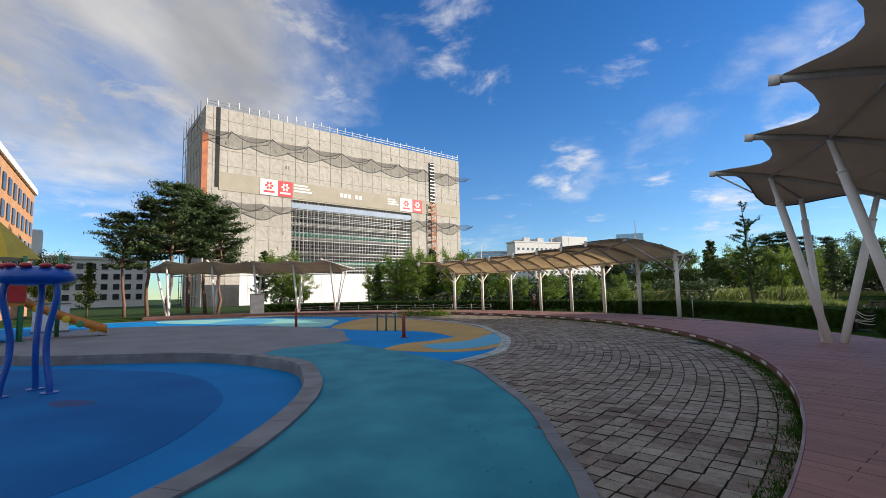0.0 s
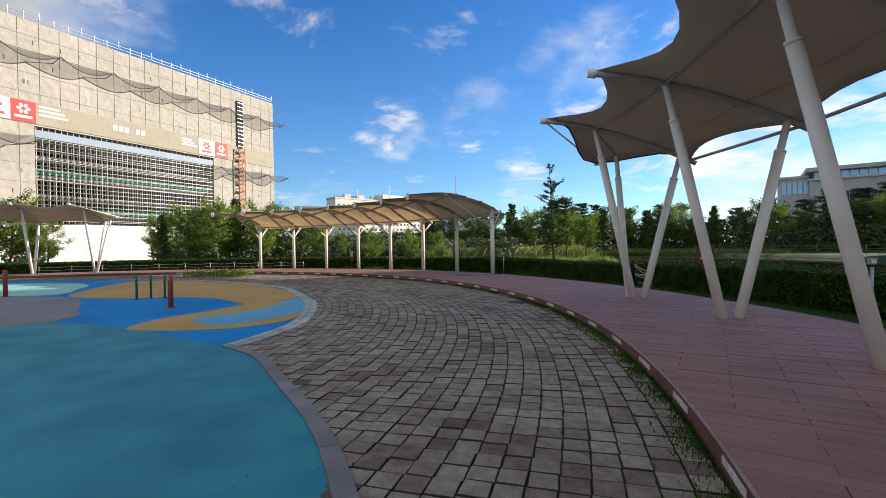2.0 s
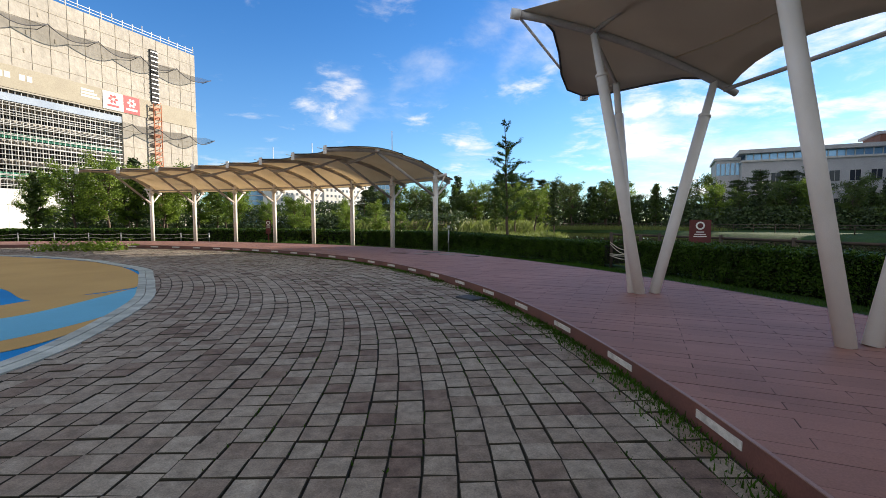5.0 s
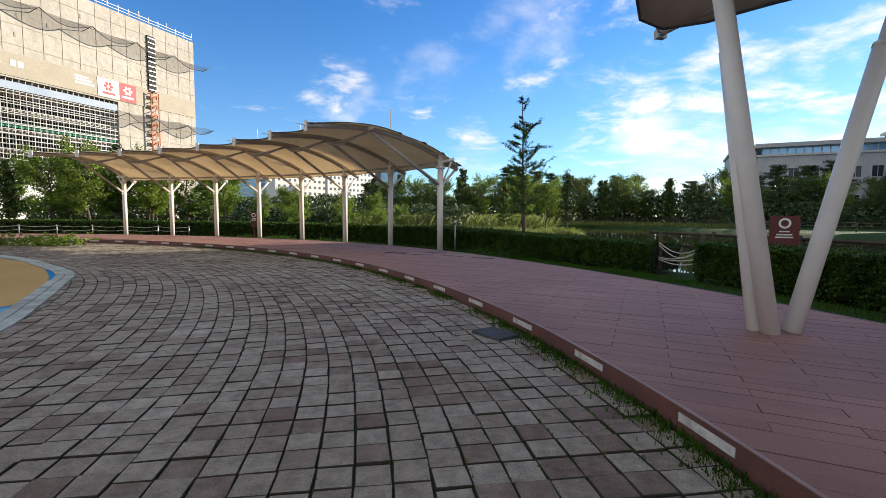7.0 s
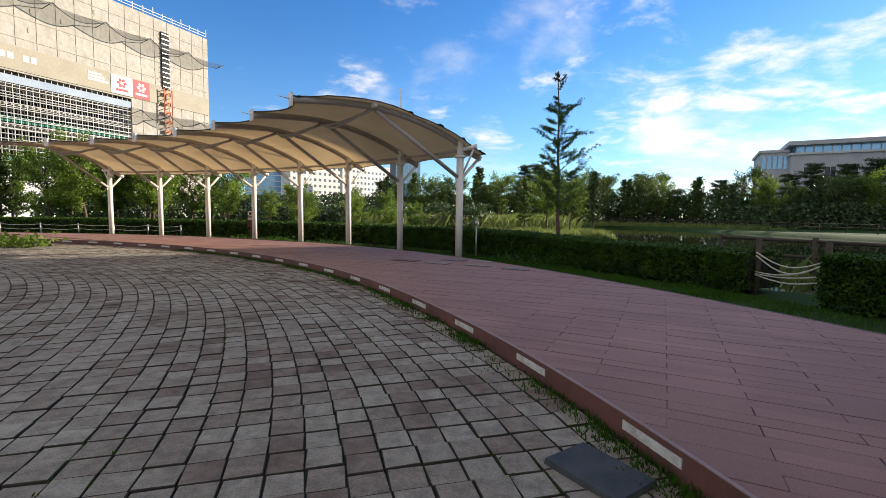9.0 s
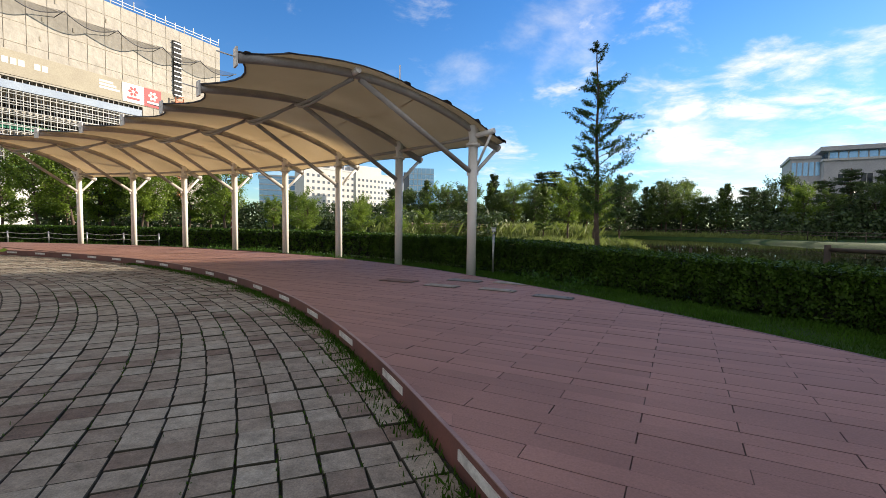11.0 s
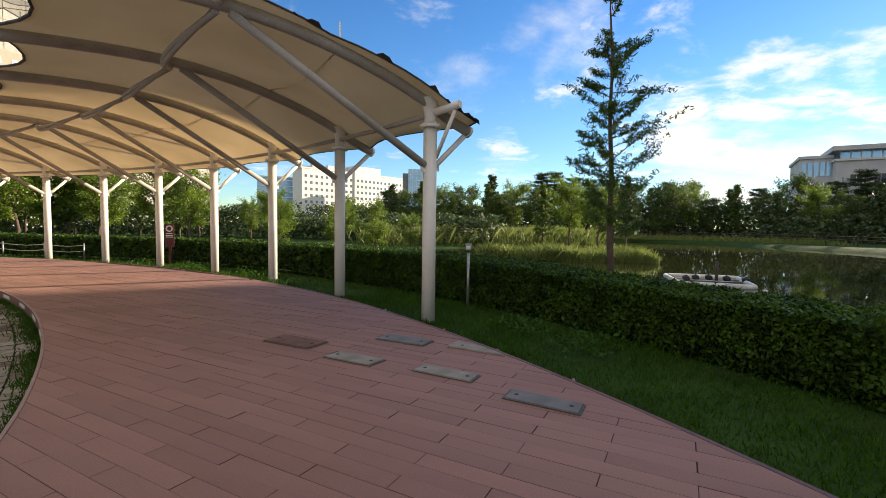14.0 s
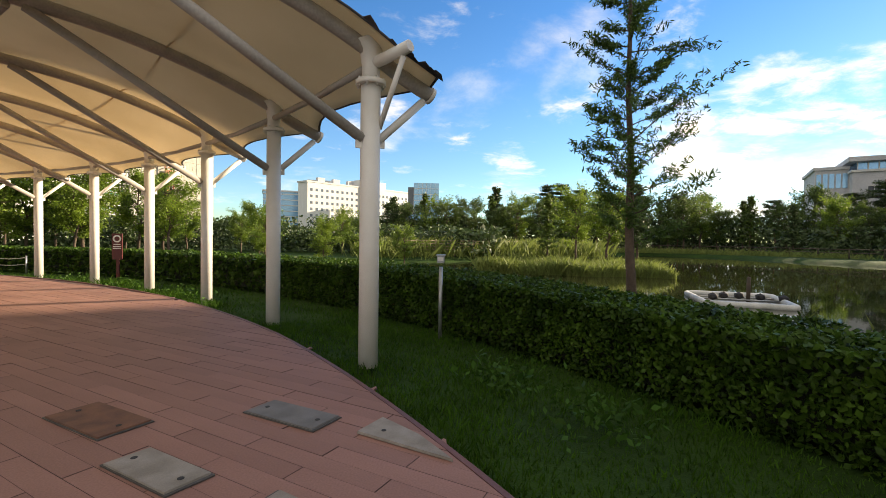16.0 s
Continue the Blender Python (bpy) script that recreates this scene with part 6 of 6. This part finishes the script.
def utility_box(az, d, w, h, label, mat):
    x, y = 1.08 + d * math.cos(radians(az)), -8.4 + d * math.sin(radians(az))
    root = tagged(empty("utility_cabinet", pose(x, y, 0, 0, 0, az - 90)), label, "cabinet")
    block("body", root, -w / 2, 0, 0.1, w / 2, 0.6, h, mat)
    block("plinth", root, -w / 2 - 0.03, -0.03, -0.1, w / 2 + 0.03, 0.63, 0.1, KERB)
    block("door", root, -w / 2 + 0.05, -0.025, 0.18, -0.01, 0.0, h - 0.08, mat)
    block("door", root, 0.01, -0.025, 0.18, w / 2 - 0.05, 0.0, h - 0.08, mat)
    block("roof", root, -w / 2 - 0.05, -0.06, h, w / 2 + 0.05, 0.66, h + 0.06, KERB)


utility_box(143.3, 44, 1.2, 1.9, "grey steel utility cabinet behind the canopy", KERB)
utility_box(162.0, 32, 1.5, 1.5, "white utility cabinet at the pool edge", BANNER_WHITE)


def shrub_box(az, d):
    x, y = 1.08 + d * math.cos(radians(az)), -8.4 + d * math.sin(radians(az))
    rng = random.Random(int(az * 10))
    quads = [leaf(rng, Vector((rng.gauss(0, 0.38), rng.gauss(0, 0.38), abs(rng.gauss(0.2, 0.13)))), 0.11, 0.5) for _ in range(220)]
    ob = new("shrub", quad_mesh("shrub", quads, LEAF_GREEN))
    ob.location = (x, y, 0)
    tagged(ob, "low leafy green shrub by the plaza edge", "shrub", "low shrubs")


for az, d in ((121.5, 32.5), (123.2, 33), (125.4, 33.5)):
    shrub_box(az, d)

# ---- pieces: setts, deck boards ----
def chamfered(verts, faces, corners, z0, z1, inset):
    """Adds one flat block with sloped rims to verts and faces; corners run anticlockwise."""
    n0 = len(verts)
    cx = sum(c[0] for c in corners) / 4
    cy = sum(c[1] for c in corners) / 4
    for (x, y) in corners:
        verts.append((x, y, z0))
    for (x, y) in corners:
        verts.append((x, y, z1 - inset))
    for (x, y) in corners:
        d = math.hypot(x - cx, y - cy)
        k = max(0.0, 1 - inset * 1.3 / d)
        verts.append((cx + (x - cx) * k, cy + (y - cy) * k, z1))
    for lv in (0, 4):
        for i in range(4):
            j = (i + 1) % 4
            faces.append((n0 + lv + i, n0 + lv + j, n0 + lv + 4 + j, n0 + lv + 4 + i))
    faces.append((n0 + 8, n0 + 9, n0 + 10, n0 + 11))


def dirty_rims(me, material):
    """The sloped rims and sides of blocks take the dirt of the joints."""
    me.materials.append(material)
    me.polygons.foreach_set("material_index", [0 if i % 9 == 8 else 1 for i in range(len(me.polygons))])


def build_setts():
    rng = random.Random(11)
    size = 0.208
    outline = kerb_line + rim_line[1:] + ring[::-1]
    verts, faces = [], []
    near = 0
    shared = []
    for v in range(6):
        vs, fs = [], []
        h = size / 2 - 0.0047
        j = [rng.uniform(-0.0045, 0.0045) for _ in range(8)]
        chamfered(vs, fs, [(-h + j[0], -h + j[1]), (h + j[2], -h + j[3]), (h + j[4], h + j[5]), (-h + j[6], h + j[7])], -0.05, 0.0, 0.004)
        me = bpy.data.meshes.new("sett")
        me.from_pydata(vs, [], fs)
        me.materials.append(PAVER)
        dirty_rims(me, SETT_DIRT)
        shared.append(me)
    r = R_IN - 0.045 - size * 0.5
    course = 0
    while r > 9.5:
        if course % 8 == 0:
            n = int(2 * math.pi * (r - 3.5 * size) / size)
        da = 360.0 / n
        off = rng.uniform(-0.035, 0.035) * da
        stretch = 2 * math.pi * r / n / size
        for k in range(n):
            a = off + da * k
            if a > 180:
                a -= 360
            if a < -45 or a > 128:
                continue
            p = polar(r, a)
            if p.y < -13:
                continue
            if r < 21.9 and not inside(p.x, p.y, outline):
                continue
            if r < 21.9 and (p.x < 3) and edge_distance(p.x, p.y, outline) < 0.06:
                continue
            dz = rng.uniform(-0.009, 0.003)
            tilt = rng.uniform(-0.012, 0.012)
            yaw = radians(a) + rng.uniform(-0.02, 0.02)
            if near < 290 and 1.4 < p.y < 5.4 and -1.3 < p.x < 1.95:
                ob = new("sett", rng.choice(shared))
                ob.parent = pavement
                ob.matrix_world = Matrix.Translation((p.x, p.y, dz)) @ Matrix.Rotation(yaw, 4, 'Z') @ Matrix.Rotation(tilt, 4, 'X') @ Matrix.Diagonal((1, stretch, 1, 1))
                near += 1
            else:
                h = size / 2 - 0.0047
                c, s = math.cos(yaw), math.sin(yaw)
                cor = []
                g = h * stretch
                for x, y in ((-h, -g), (h, -g), (h, g), (-h, g)):
                    x += rng.uniform(-0.0045, 0.0045)
                    y += rng.uniform(-0.0045, 0.0045)
                    cor.append((p.x + x * c - y * s, p.y + x * s + y * c))
                chamfered(verts, faces, cor, -0.05, dz, 0.004)
        r -= size
        course += 1
    me = bpy.data.meshes.new("sett_field")
    me.from_pydata(verts, [], faces)
    me.materials.append(PAVER_FIELD)
    dirty_rims(me, SETT_DIRT)
    ob = new("sett_field", me)
    ob.parent = pavement
    tagged(ob, "worn grey and brown concrete setts", kind="stuff")


build_setts()


def build_boards():
    rng = random.Random(5)
    w, length = 0.1436, 0.984
    th = radians(-23)
    ux, uy = math.cos(th), math.sin(th)
    cu, cv = CX * ux + CY * uy, -CX * uy + CY * ux
    verts, faces = [], []
    near = 0

    def span(v, r, side):
        """Where the board line at v meets the drifting edge r, counted from the centre."""
        d = r * r - (v - cv) ** 2
        if d <= 0:
            return None
        u = side * math.sqrt(d)
        for _ in range(6):
            x, y = (cu + u) * ux - v * uy, (cu + u) * uy + v * ux
            rr = r + drift(math.degrees(math.atan2(y - CY, x - CX)), r)
            d = rr * rr - (v - cv) ** 2
            if d <= 0:
                return None
            u = side * math.sqrt(d)
        return u

    rows = int(2 * R_OUT / w) - 1
    for i in range(rows):
        v0 = cv - R_OUT - 0.012 + i * w
        v1 = v0 + w
        vm = (v0 + v1) / 2
        so, si = [[[span(v, r, side) for v in (v0, vm, v1)] for side in (-1, 1)] for r in (R_OUT - 0.012, R_IN + 0.012)]
        cuts = []
        if None in so[1]:
            continue
        if None in si[1]:
            if None not in so[0]:
                cuts.append(((so[0][0], so[0][2]), (so[1][0], so[1][2])))
        else:
            cuts.append(((si[1][0], si[1][2]), (so[1][0], so[1][2])))
            if None not in so[0] and None not in si[0]:
                cuts.append(((so[0][0], so[0][2]), (si[0][0], si[0][2])))
        for (l0, l1), (h0, h1) in cuts:
            lo, hi = cu + min(l0, l1), cu + max(h0, h1)
            # half bond: the joints of every second board stand in one line
            step = length
            first = -0.73 + (0.0 if i % 2 else step / 2)
            u = first + (math.floor((lo - first) / step) - 1) * step
            while u < hi:
                a, b = u, u + step
                u += step
                if b < lo + 0.02 or a > hi - 0.02:
                    continue
                g, ge = 0.0012, rng.choice((0.0006, 0.001, 0.0016, 0.0028))
                ca = (cu + l0 if a < lo + 0.3 else a + ge, cu + l1 if a < lo + 0.3 else a + ge)
                cb = (cu + h0 if b > hi - 0.3 else b - ge, cu + h1 if b > hi - 0.3 else b - ge)
                ca = (max(ca[0], cu + l0), max(ca[1], cu + l1))
                cb = (min(cb[0], cu + h0), min(cb[1], cu + h1))
                if cb[0] - ca[0] < 0.04 and cb[1] - ca[1] < 0.04:
                    continue
                pts = [(ca[0], v0 + g), (max(cb[0], ca[0] + 0.02), v0 + g), (max(cb[1], ca[1] + 0.02), v1 - g), (ca[1], v1 - g)]
                cor = [(p * ux - q * uy, p * uy + q * ux) for p, q in pts]
                mx, my = sum(c[0] for c in cor) / 4, sum(c[1] for c in cor) / 4
                ang = math.degrees(math.atan2(my - CY, mx - CX))
                if ang < -40 or ang > 120:
                    continue
                top = DECK_Z + rng.uniform(-0.002, 0.002)
                if near < 295 and 10.6 < my < 18.0 and -4.5 < mx < 3.6:
                    vs, fs = [], []
                    chamfered(vs, fs, [(x - mx, y - my) for x, y in cor], -0.02, 0.0, 0.002)
                    me = bpy.data.meshes.new("board")
                    me.from_pydata(vs, [], fs)
                    me.materials.append(DECK)
                    dirty_rims(me, DECK_BED)
                    ob = new("board", me)
                    ob.parent = deck
                    ob.location = (mx, my, top)
                    near += 1
                else:
                    chamfered(verts, faces, cor, DECK_Z - 0.02, top, 0.002)
    me = bpy.data.meshes.new("board_field")
    me.from_pydata(verts, [], faces)
    me.materials.append(DECK_FIELD)
    dirty_rims(me, DECK_BED)
    ob = new("board_field", me)
    ob.parent = deck
    tagged(ob, "red brown deck boards", kind="stuff")


build_boards()


def kerb_stones(thing, outer, inner, z, length, name, material):
    """Cuts a kerb into stones with open joints, each one a part of the kerb."""
    run, start = 0.0, 0
    for i in range(1, len(outer)):
        run += math.hypot(outer[i][0] - outer[i - 1][0], outer[i][1] - outer[i - 1][1])
        if run < length and i < len(outer) - 1:
            continue
        a, b = start, i
        def shrink(line):
            pts = [Vector(p) for p in line[a:b + 1]]
            t = (pts[1] - pts[0]).normalized() * 0.005
            u = (pts[-1] - pts[-2]).normalized() * 0.005
            pts[0] = pts[0] + t
            pts[-1] = pts[-1] - u
            return pts
        L, R = shrink(outer), shrink(inner)
        bm = bmesh.new()
        rows = [[bm.verts.new((*p, h)) for p, h in ((l, z - 0.1), (l, z), (r, z), (r, z - 0.1))] for l, r in zip(L, R)]
        for p, q in zip(rows, rows[1:]):
            for k in range(4):
                bm.faces.new((p[k], p[(k + 1) % 4], q[(k + 1) % 4], q[k]))
        bm.faces.new(rows[0])
        bm.faces.new(rows[-1][::-1])
        bmesh.ops.recalc_face_normals(bm, faces=bm.faces)
        part(name, bm, material, thing)
        run, start = 0.0, i


def dense(line, gap=0.15):
    out = []
    for p, q in zip(line, line[1:]):
        n = max(1, int(math.hypot(q[0] - p[0], q[1] - p[1]) / gap))
        out += [(lerp(p[0], q[0], i / n), lerp(p[1], q[1], i / n)) for i in range(n)]
    return out + [line[-1]]


fine = dense(pool_line)
kerb_stones(bpy.data.objects["floor_pool_kerb"], offset_line(fine, 0.004), offset_line(fine, 0.345), 0.036, 0.9, "kerb_stone", KERB_STONE)
fine = dense(kerb_line)
kerb_stones(bpy.data.objects["floor_kerb"], fine, offset_line(fine, -0.16), 0.017, 0.9, "kerb_stone", KERB_STONE)
fine = dense(rim_line[:60], 0.1)
kerb_stones(bpy.data.objects["floor_rim_kerb"], offset_line(fine, -0.0), offset_line(fine, -0.15), 0.016, 0.2, "rim_stone", RIM_PIECE)
kerb_stones(bpy.data.objects["floor_rim_kerb"], offset_line(fine, -0.16), offset_line(fine, -0.33), 0.012, 0.24, "rim_stone", RIM_PIECE)
